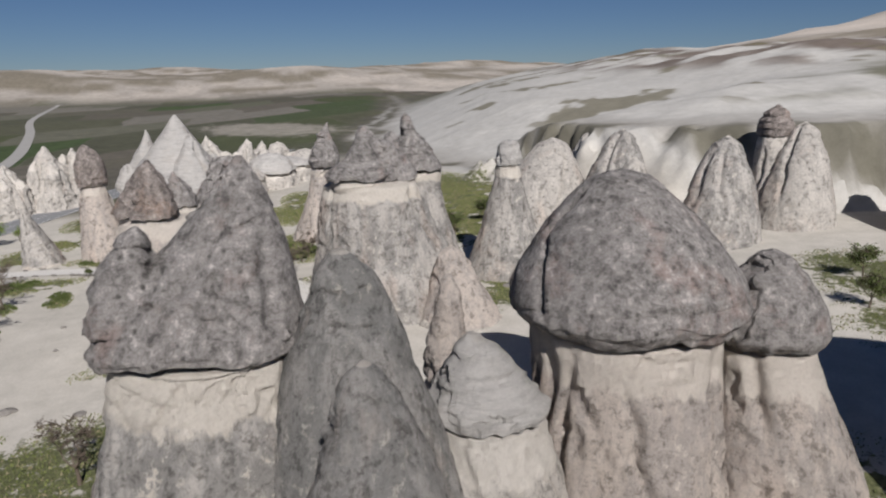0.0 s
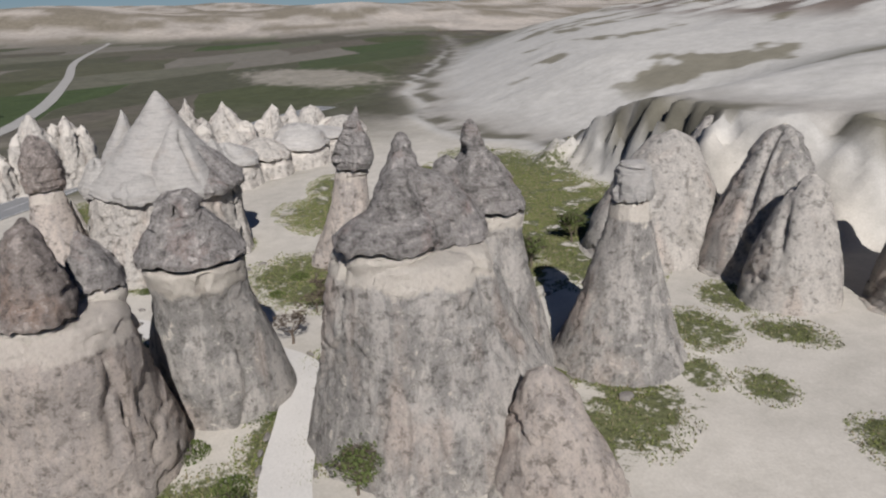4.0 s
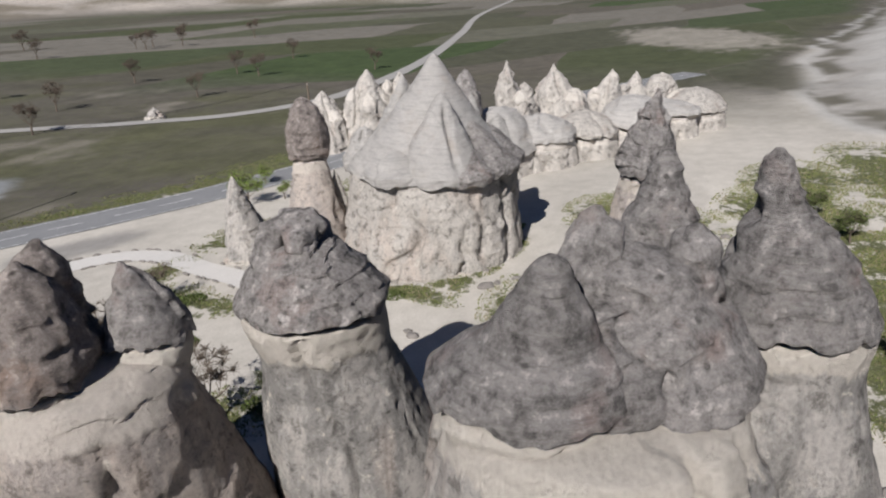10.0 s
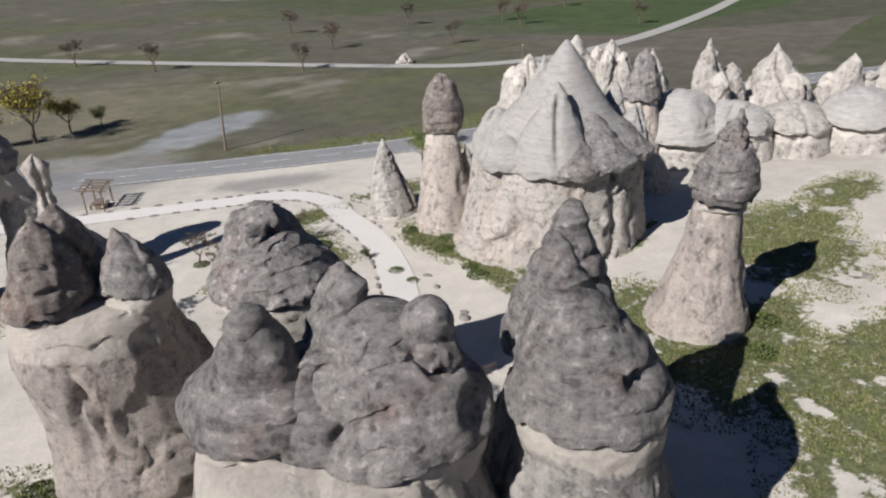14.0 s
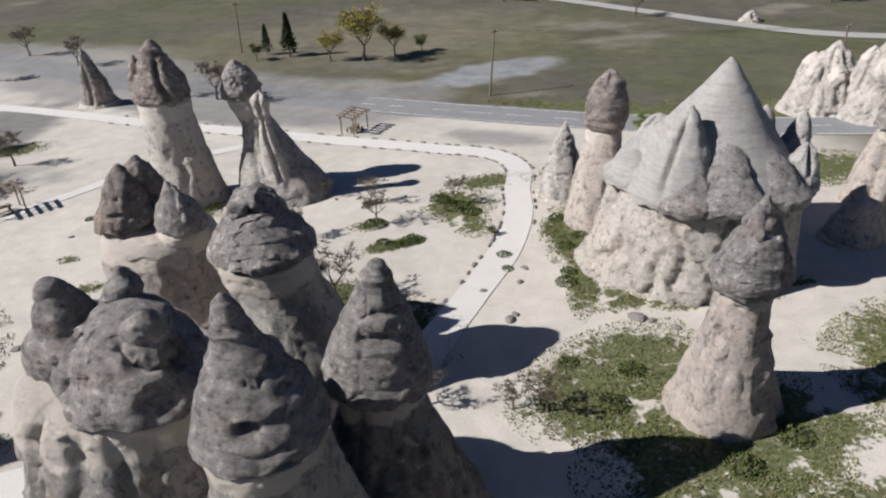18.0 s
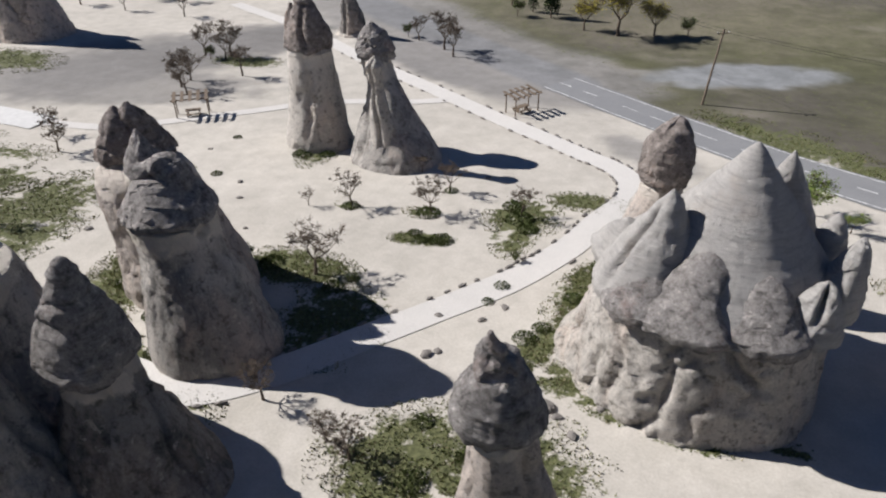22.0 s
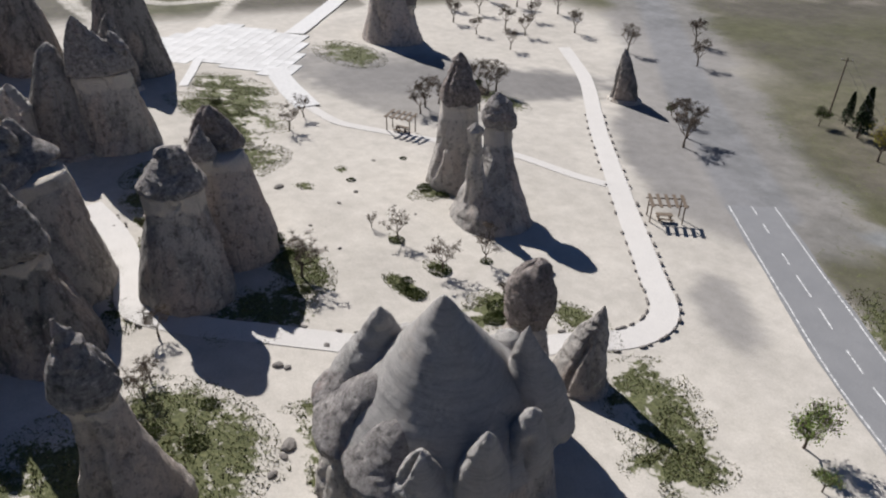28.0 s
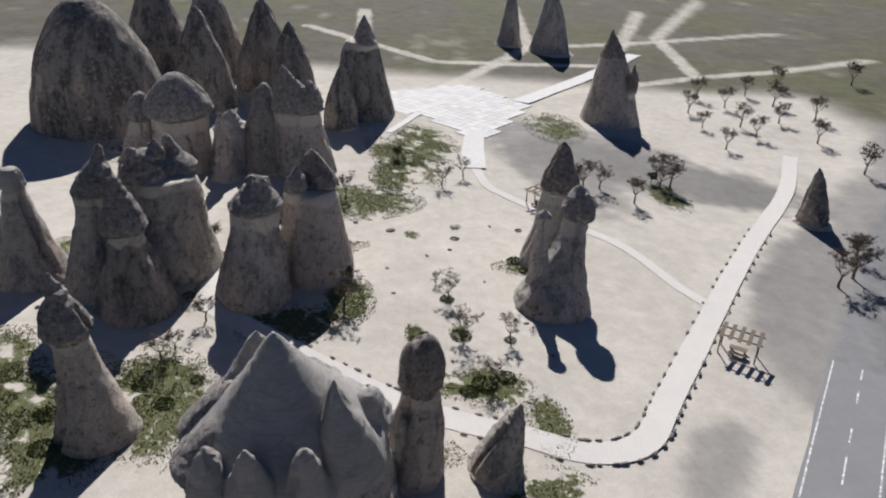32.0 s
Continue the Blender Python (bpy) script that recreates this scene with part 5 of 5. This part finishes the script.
def line_marks(pts, nrm, zs, off, width, dash=0.0):
    vs, fs = [], []
    run = 0.0
    for i in range(len(pts) - 1):
        seg = float(np.linalg.norm(pts[i + 1] - pts[i]))
        steps = max(1, int(seg / 1.5))
        for k in range(steps):
            run += seg / steps
            if dash and (run % (2 * dash)) > dash:
                continue
            q = []
            for u in (k / steps, (k + 1) / steps):
                p = pts[i] + (pts[i + 1] - pts[i]) * u
                n_ = nrm[i]
                zz = zs[i] + (zs[i + 1] - zs[i]) * u + 0.012
                q.append([(*(p + n_ * (off - width / 2)), zz), (*(p + n_ * (off + width / 2)), zz)])
            o = len(vs)
            vs += [q[0][0], q[1][0], q[1][1], q[0][1]]
            fs.append((o, o + 1, o + 2, o + 3))
    return vs, fs


for off, dash, nm in ((0.0, 3.0, "centre_line"), (2.85, 0, "edge_line"), (-2.85, 0, "edge_line")):
    vs, fs = line_marks(rpts, rnrm, rz, off, 0.16, dash)
    part(nm, mesh_of(nm, vs, fs, PAINT, smooth=False), road, "faded white road line")


def pebble(name, mat, seed, flat=0.6):
    rng = random.Random(seed)
    bm = bmesh.new()
    bmesh.ops.create_icosphere(bm, subdivisions=2, radius=1)
    for v_ in bm.verts:
        k = 1 + 0.28 * noise.noise(v_.co * 1.6 + Vector((seed, 0, 0)))
        v_.co = Vector((v_.co.x * k, v_.co.y * k * rng.uniform(0.92, 1.02), max(v_.co.z, -0.5) * k * flat))
    me = bpy.data.meshes.new(name)
    bm.to_mesh(me)
    bm.free()
    me.materials.append(mat)
    return me


rnd = random.Random(8)
PEBBLES = [pebble("stone", STONE, n) for n in range(6)]
# kerb stones on both sides of the walkway
arc = np.concatenate([[0], np.cumsum(np.linalg.norm(np.diff(wpts, axis=0), axis=1))])
for side in (-1, 1):
    s = 4.0
    while s < min(arc[-1] - 2, 130):
        i = min(int(np.searchsorted(arc, s)), len(wpts) - 1)
        edge = abs(noise.noise(Vector((s * 0.11, side * 7.0, 0)))) 
        if edge > 0.06 and (side > 0 or wpts[i][1] > 57 or wpts[i][0] < -9):
            p = wpts[i] + wnrm[i] * side * (1.5 + rnd.uniform(-0.06, 0.1))
            ob = new("kerb_stone", rnd.choice(PEBBLES))
            ob.parent = walkway
            ang = math.atan2(wnrm[i][1], wnrm[i][0]) + math.pi / 2
            ob.matrix_basis = Matrix.Translation((p[0], p[1], wz[i] + 0.03)) @ Matrix.Rotation(ang, 4, "Z") @ Matrix.Diagonal((rnd.uniform(0.25, 0.5), rnd.uniform(0.13, 0.2), rnd.uniform(0.16, 0.26), 1))
        s += rnd.uniform(0.7, 1.5) if edge > 0.25 else rnd.uniform(1.2, 2.6)

# loose stones that lie about
LOOSE = [(10.4, 39.2, .55), (11.2, 38.6, .3), (1.6, 41.3, .4), (2.2, 41.9, .28), (10.5, 39, .3), (12.4, 37.4, .32), (3.9, 46.4, .3), (0.8, 45.8, .32), (-14, 53, .25), (-26, 60, .3),
         (-31, 52, .5), (-24, 57, .28), (13.6, 40.3, .3), (-33, 47, .4), (-20, 52, .22), (-9, 68, .25), (-3, 70, .25), (16, 44.2, .5), (-34, 66, .25), (-18, 64, .2), (-2, 66.5, .2), (5, 48.6, .3),
         (24, 23, .5), (20, 20, .35), (30, 26, .4), (-13, 19, .5), (-3, 14, .4), (-7, 16, .35), (-19, 14, .45), (-35, 30, .5), (-39, 27, .4), (-28, 33, .35)]
for lx, ly, lr in LOOSE:
    ob = tagged(new("boulder", rnd.choice(PEBBLES)), "small dark stone lying on the pale sand", "stone", "loose stones")
    ob.matrix_world = Matrix.Translation((lx, ly, gz(lx, ly) + 0.12 * lr)) @ Matrix.Rotation(rnd.uniform(0, 6.28), 4, "Z") @ Matrix.Diagonal((lr * rnd.uniform(0.9, 1.4), lr * rnd.uniform(0.7, 1.1), lr * rnd.uniform(0.6, 1.0), 1))

# the paved square in the west
plaza = tagged(new("pavement", None), "white stone-paved square with ramps", "square", kind="structure")
plaza.name = "square"
ux, uy = Vector((0.62, 0.78)).normalized(), Vector((-0.78, 0.62)).normalized()
SQUARE = ((-103.2, 42.5), (-105.8, 47.9), (-116.0, 68.3), (-99.8, 80.7), (-74.9, 69.4), (-75.6, 65.4), (-86.7, 56.9), (-91.5, 47.8))


def in_square(x, y):
    inside = False
    for (ax, ay), (bx_, by_) in zip(SQUARE, SQUARE[1:] + SQUARE[:1]):
        if (ay > y) != (by_ > y) and x < ax + (y - ay) / (by_ - ay) * (bx_ - ax):
            inside = not inside
    return inside


bm = bmesh.new()
bmesh.ops.create_cube(bm, size=1)
for v_ in bm.verts:
    v_.co = Vector((v_.co.x * 1.98, v_.co.y * 1.98, v_.co.z * 0.3))
bmesh.ops.bevel(bm, geom=bm.edges[:], offset=0.02, segments=1, affect="EDGES")
slab_mesh = bpy.data.meshes.new("slab")
bm.to_mesh(slab_mesh)
bm.free()
slab_mesh.materials.append(SLAB)
for i in range(-16, 17):
    for j in range(-16, 17):
        p = Vector((-97, 62)) + ux * (i * 2.0) + uy * (j * 2.0)
        if in_square(p.x, p.y):
            ob = new("slab", slab_mesh)
            ob.parent = plaza
            ob.matrix_basis = Matrix.Translation((p.x, p.y, ground_z(p.x, p.y) + 0.12)) @ Matrix.Rotation(-0.045, 4, "X") @ Matrix.Rotation(math.atan2(ux.y, ux.x), 4, "Z")
strip("ramp", ((-79.5, 67.0), (-74, 66.4), (-65.7, 65.7), (-57.5, 65.4)), 4.0, SLAB, 0.09, "white paved ramp leaving the square", "path")
strip("lane", ((-103.4, 79.0), (-116.5, 88.6), (-141.0, 105.9), (-170, 124)), 4.4, SLAB, 0.09, "white paved lane into the meadow", "path")
strip("footway", ((-90, 56.0), (-82, 53), (-74.5, 49.9)), 1.6, SLAB, 0.09, "narrow paved way below the square", "path")


# ---- shelters, pole and cables ----
def box(bm, size, at, turn=0.0, tilt=0.0):
    m = Matrix.Translation(at) @ Matrix.Rotation(turn, 4, "Z") @ Matrix.Rotation(tilt, 4, "X") @ Matrix.Diagonal((*size, 1))
    bmesh.ops.create_cube(bm, size=1, matrix=m)


def bar(name, size, at, mat, parent, turn=0.0, tilt=0.0, label=""):
    bm = bmesh.new()
    box(bm, size, at, turn, tilt)
    bmesh.ops.bevel(bm, geom=bm.edges[:], offset=min(size) * 0.12, segments=1, affect="EDGES")
    return bm_part(name, bm, mat, parent, label)


def shelter(x, y, turn):
    """A slatted timber shade over a table with two benches."""
    top = thing("picnic_shelter", (x, y, gz(x, y)), "weathered wooden shade of slats over a picnic table", "shelter", "picnic shelters")
    top.rotation_euler = (0, 0, radians(turn))
    for px in (-1.9, 1.9):
        for py in (-0.9, 0.9):
            bar("post", (0.14, 0.14, 2.4), (px, py, 1.2), WOOD, top)
    for py in (-0.9, 0.9):
        bar("beam", (4.6, 0.10, 0.16), (0, py, 2.42), WOOD, top)
    for n in range(5):
        bar("slat", (0.42, 2.9, 0.06), (-1.9 + n * 0.95, 0, 2.56), WOOD, top, tilt=0.10)
    bar("tabletop", (1.8, 0.8, 0.06), (0, 0, 0.76), WOOD, top)
    for px in (-0.7, 0.7):
        bar("leg", (0.1, 0.6, 0.74), (px, 0, 0.37), WOOD, top)
    for py in (-0.75, 0.75):
        bar("bench", (1.8, 0.3, 0.06), (0, py, 0.46), WOOD, top)
        for px in (-0.7, 0.7):
            bar("bench_leg", (0.08, 0.25, 0.44), (px, py, 0.22), WOOD, top)
    return top


shelter(-5.0, 90.6, 57)
shelter(-42.6, 74.4, 35)


def tube(points, radii, sides=6):
    vs, fs = [], []
    pts = [Vector(p) for p in points]
    for i, p in enumerate(pts):
        d = (pts[min(i + 1, len(pts) - 1)] - pts[max(i - 1, 0)]).normalized()
        a = d.orthogonal().normalized()
        bb = d.cross(a)
        for k in range(sides):
            t = 2 * math.pi * k / sides
            vs.append(p + (a * math.cos(t) + bb * math.sin(t)) * radii[i])
        if i:
            for k in range(sides):
                o, q = (i - 1) * sides + k, (i - 1) * sides + (k + 1) % sides
                fs.append((o, q, q + sides, o + sides))
    return vs, fs


def join(lists):
    vs, fs = [], []
    for v_, f_ in lists:
        o = len(vs)
        vs += v_
        fs += [tuple(i + o for i in f) for f in f_]
    return vs, fs


def pole(x, y, lean, h):
    z = gz(x, y)
    top = thing("utility_pole", (x, y, z), "leaning brown wooden utility pole with a crossarm", "pole", "utility poles")
    tip = Vector((lean[0], lean[1], h))
    part("mast", mesh_of("mast", *tube([(0, 0, -0.4), tip * 0.5, tip], [0.17, 0.14, 0.11], 10), WOOD), top)
    bar("crossarm", (1.7, 0.1, 0.12), tuple(tip * 0.95), WOOD, top, turn=0.6)
    for u in (-0.75, 0, 0.75):
        q = tip * 0.95 + Vector((u * math.cos(0.6), u * math.sin(0.6), 0.06))
        part("insulator", mesh_of("insulator", *tube([q, q + Vector((0, 0, 0.1)), q + Vector((0, 0, 0.2))], [0.04, 0.06, 0.03], 8), SLAB), top)
    return Vector((x, y, z)) + tip * 0.97


p1, p2, p3 = pole(16.2, 101.6, (0.9, 0.9, 0), 9.6), pole(-22, 146, (0.2, 0.1, 0), 9.6), pole(62, 86, (0, 0.3, 0), 9.6)
for a_, b_ in ((p1, p2), (p1, p3)):
    for u in (-0.6, 0.6):
        w_ = [a_ + (b_ - a_) * t + Vector((u * 0.8, u * 0.6, 0.15 - 3.2 * t * (1 - t))) for t in np.linspace(0, 1, 14)]
        tagged(new("power_cable", mesh_of("power_cable", *tube(w_, [0.02] * len(w_), 4), WIRE)), "thin black power cable sagging between poles", "cable", "power cables")


# ---- plants ----
def blades(rng, spots, size, upright=0.6):
    """Small leaf-like triangles at spots (x, y, z)."""
    vs, fs = [], []
    for px, py, pz in spots:
        a, h = rng.uniform(0, 6.283), size * rng.uniform(0.6, 1.4)
        w = h * rng.uniform(0.25, 0.5)
        lean = rng.uniform(-1, 1) * (1 - upright) * h
        dx, dy = math.cos(a), math.sin(a)
        o = len(vs)
        vs += [(px - dx * w, py - dy * w, pz), (px + dx * w, py + dy * w, pz), (px - dy * lean + dx * w * 0.3, py + dx * lean, pz + h * upright + h * 0.25)]
        fs.append((o, o + 1, o + 2))
    return vs, fs


def clump(rng, radius, height, n, size):
    spots = []
    for _ in range(n):
        a, r = rng.uniform(0, 6.283), radius * math.sqrt(rng.random())
        edge = 1 - (r / radius) ** 2
        spots.append((r * math.cos(a), r * math.sin(a), height * edge * rng.uniform(0.1, 1.0)))
    return blades(rng, spots, size)


def branch(rng, start, way, length, radius, depth, out, tips):
    pts, radii = [start], [radius]
    d = way.normalized()
    for k in range(4):
        d = (d + Vector((rng.uniform(-1, 1), rng.uniform(-1, 1), rng.uniform(-0.4, 0.8))) * 0.28).normalized()
        pts.append(pts[-1] + d * length / 4)
        radii.append(radius * (1 - 0.17 * (k + 1)))
    out.append(tube(pts, radii, 5 if depth > 1 else 3))
    if depth == 0:
        tips.append(pts[-1])
        return
    for k in range(rng.choice((3, 4)) if depth > 1 else 4):
        i = rng.choice((2, 3, 4))
        side = Vector((rng.uniform(-1, 1), rng.uniform(-1, 1), rng.uniform(0.1, 0.9)))
        branch(rng, pts[i], d * 0.5 + side, length * rng.uniform(0.5, 0.72), radii[i] * 0.6, depth - 1, out, tips)


def bare_tree(seed, height, depth=3):
    """Trunk mesh and twig mesh of a leafless tree of that height."""
    rng = random.Random(seed)
    limbs, tips, twigs = [], [], []
    trunk = [Vector((0, 0, -0.2)), Vector((0.05, 0, height * 0.12)), Vector((rng.uniform(-.1, .1), rng.uniform(-.1, .1), height * 0.26))]
    limbs.append(tube(trunk, [height * 0.035, height * 0.027, height * 0.022], 8))
    for k in range(5):
        a = 6.283 * k / 5 + rng.uniform(-0.4, 0.4)
        branch(rng, trunk[-1], Vector((math.cos(a), math.sin(a), rng.uniform(0.6, 1.3))), height * rng.uniform(0.28, 0.4), height * 0.014, depth - 1, limbs, tips)
    for p in tips:
        for _ in range(11):
            q = p + Vector((rng.uniform(-1, 1), rng.uniform(-1, 1), rng.uniform(-0.4, 1))) * height * 0.09
            twigs.append(tube([p, (p + q) / 2 + Vector((0, 0, 0.02)), q], [height * 0.0045, height * 0.004, height * 0.002], 3))
    return join(limbs), join(twigs), tips


def make_tree(label, category, seed, height, leaf=None, leaf_size=0.16, per_tip=0, group="trees", name="tree"):
    (tv, tf), (wv, wf), tips = bare_tree(seed, height)
    top = thing(name, (0, 0, 0), label, category, group)
    part("trunk", mesh_of("trunk", tv, tf, BARK), top)
    tagged(part("brushwood", mesh_of("brushwood", wv, wf, BARK), top), kind="stuff")
    if leaf:
        rng = random.Random(seed + 50)
        spots = [tuple(p + Vector((rng.gauss(0, 1), rng.gauss(0, 1), rng.gauss(0, 0.8))) * height * 0.075) for p in tips for _ in range(per_tip)]
        part("crown", mesh_of("crown", *blades(rng, spots, leaf_size, 0.3), leaf, smooth=False), top)
    return top


def put(tree, spots, seed):
    rng = random.Random(seed)
    for k, (x, y, s) in enumerate(spots):
        m = Matrix.Translation((x, y, gz(x, y))) @ Matrix.Rotation(rng.uniform(0, 6.283), 4, "Z") @ Matrix.Scale(s, 4)
        if k == 0:
            tree.matrix_basis = m
        else:
            ob = copy_thing(tree, Matrix())
            ob.matrix_basis = m


put(make_tree("leafless grey-brown young tree on the sand", "tree", 1, 3.6), [(-13.2, 59.4, 1.0), (-5.6, 65.8, 0.95), (-53.4, 63.2, 1.0), (-9.8, 68.9, 0.6), (2.4, 63.2, 0.9), (-42, 44.8, 1.1), (-17, 58, 0.5)], 3)
put(make_tree("leafless spreading fruit tree among weeds", "tree", 2, 4.2), [(-5.6, 60.6, 0.95), (-10.4, 47.6, 1.2), (-48.6, 80.8, 1.2), (-53.8, 96.8, 1.2), (-52, 86, 1.1), (1.0, 31.2, 0.8), (-49.2, 59.6, 1.0)], 4)
put(make_tree("bushy leafless tree beside the dirt road", "tree", 3, 5.0), [(-24.4, 114.6, 1.35), (-21.6, 111.0, 1.2), (222, 350, 2.2), (231, 281, 2.0), (243, 288, 1.8), (280, 302, 2.0), (154, 171, 1.6), (177, 366, 2.0), (236, 292, 1.6), (250, 276, 1.9), (300, 270, 2.2), (188, 300, 1.9), (-65.7, 139.8, 1.3), (-51.2, 83.0, 1.15), (-54.2, 98.8, 1.2), (-94.5, 127.7, 1.2), (-101, 148, 1.3), (-87, 128, 1.1), (-98, 138, 1.1), (-84, 140, 1.2), (-78, 118, 1.0), (-110, 130, 1.2), (-104, 119, 1.2), (-118, 126, 1.3), (-112, 143, 1.4), (-92, 118, 0.9), (-122, 140, 1.2), (-130, 152, 1.4), (-30.5, 118.5, 0.9), (-58, 97.5, 1.1), (-46.5, 90.5, 1.0), (-136, 176, 1.5), (-52, 146, 1.2), (-64, 158, 1.3),
                                                                   (62, 150, 1.4), (40, 178, 1.5), (85, 170, 1.5), (110, 150, 1.4), (130, 190, 1.6), (150, 160, 1.5), (30, 200, 1.5), (95, 205, 1.6), (170, 130, 1.5), (200, 180, 1.6)], 5)
put(make_tree("crooked leafless tree leaning over the path", "tree", 7, 3.4), [(-6.2, 33.6, 1.0), (-0.9, 32.0, 0.75)], 6)
put(make_tree("willow in yellow spring leaf behind the road", "tree", 4, 8.5, WILLOW, 0.30, 26), [(0.6, 132.5, 1.25), (6.5, 134.5, 0.75), (-5.5, 134, 0.7)], 7)
put(make_tree("round bush in fresh green leaf beside the road", "bush", 5, 3.6, SPRING, 0.16, 30, "bushes", "bush"), [(27.2, 73.0, 1.15), (30.5, 70.5, 0.6), (36, 77, 0.7)], 8)
put(make_tree("dark bush with sparse green leaf", "bush", 6, 2.4, LEAF, 0.14, 18, "bushes", "bush"), [(-24, 29.6, 1.2), (-25.2, 35.6, 0.9), (-13.6, 12.2, 1.2), (3.2, 13.6, 1.3), (8.4, 8.2, 1.4), (-21.5, 27, 1.0), (-13, 141, 1.6), (-19, 139, 1.4), (12, 136, 1.4), (-33, 120, 1.0),
                                                                         (-16.8, 47.4, 0.7), (-6.6, 46.8, 0.6), (4.0, 55.2, 0.45), (-60, 52, 1.0), (-38, 40, 0.9), (24, 14, 1.2), (30, 16, 1.1), (-30, -14, 1.3), (-36, -9, 1.2), (-56, 96, 0.9)], 9)


def conifer(seed, height):
    rng = random.Random(seed)
    top = thing("pine", (0, 0, 0), "dark narrow evergreen behind the road", "tree", "evergreens")
    part("trunk", mesh_of("trunk", *tube([(0, 0, -0.2), (0, 0, height * 0.5), (0, 0, height)], [0.2, 0.13, 0.03], 8), BARK), top)
    spots = []
    for _ in range(1500):
        t = rng.random() ** 0.7
        r = height * 0.19 * (1 - t) ** 0.8 * rng.uniform(0.3, 1.1) + 0.1
        a = rng.uniform(0, 6.283)
        spots.append((r * math.cos(a), r * math.sin(a), height * (0.08 + 0.92 * t)))
    part("crown", mesh_of("crown", *blades(rng, spots, 0.42, 0.4), PINE, smooth=False), top)
    return top


put(conifer(3, 8.0), [(-12.8, 140, 1.0), (-17, 143, 0.7)], 10)

# weeds: tufts strewn over the grassy places
rng = random.Random(21)
for mat, nm, lab, share, size in ((WEED, "grass", "green spring weeds in patches", 110, 0.12), (DRYWEED, "dry_grass", "dry straw-coloured weeds between the green", 30, 0.15)):
    spots = []
    for cx, cy, rx, ry, tn in GRASS:
        c_, s_ = math.cos(radians(tn)), math.sin(radians(tn))
        n = int(share * rx * ry * (1.0 if math.hypot(cx, cy - 40) < 55 else 0.5))
        for _ in range(n):
            a, r = rng.uniform(0, 6.283), math.sqrt(rng.random()) * 1.12
            u, v_ = rx * r * math.cos(a), ry * r * math.sin(a)
            spots.append((cx + u * c_ - v_ * s_, cy + u * s_ + v_ * c_))
    P_ = np.array(spots)
    keep = fbm(P_[:, 0] * 0.5, P_[:, 1] * 0.5, 0, 65, 3) > -0.22
    P_ = P_[keep]
    H_ = land(P_[:, 0], P_[:, 1])
    tagged(new(nm, mesh_of(nm, *blades(rng, list(zip(P_[:, 0], P_[:, 1], H_)), size, 0.7), mat, smooth=False)), lab, "grass", kind="stuff")


def tuft(seed, r, h, n):
    top = thing("shrub", (0, 0, 0), "low rounded green shrub on the sand", "shrub", "low shrubs")
    part("foliage", mesh_of("foliage", *clump(random.Random(seed), r, h, n, 0.14), LEAF, smooth=False), top)
    return top


put(tuft(1, 0.9, 0.45, 420), [(-13.2, 59.2, 1.0), (-5.8, 60.5, 1.3), (-4.6, 55.6, 0.8), (-3.0, 56.2, 1.2), (-5.6, 56.6, 0.7), (-5.5, 65.8, 0.8), (4.0, 51.2, 0.8), (3.6, 48.8, 0.6), (2.4, 62.4, 1.5), (1.2, 64.6, 1.2), (3.6, 60.8, 1.1), (-29.4, 60.8, 0.7), (-33.2, 70, 0.6),
                             (9.6, 51.5, 0.9), (10.8, 57, 1.0), (11.6, 53, 0.9), (8.2, 47, 0.8), (7.4, 45.4, 1.0), (14.2, 40.9, 0.8), (17.8, 40.2, 0.9), (20.4, 39.8, 0.9), (-15.6, 35.0, 1.0), (-11.0, 30.4, 0.9), (-18.4, 38.6, 1.3), (-23.2, 41.4, 1.4), (-24.6, 45, 1.2),
                             (-21.2, 69.4, 1.0), (-23.8, 68.4, 1.2), (-8.2, 46.4, 1.0), (-14.6, 47.8, 1.2), (7.4, 33.6, 1.0), (5.0, 30.8, 1.1), (13.4, 25.8, 1.2), (9.4, 24.4, 1.2), (3.8, 35.4, 0.8), (-22, 35.8, 1.1)], 12)
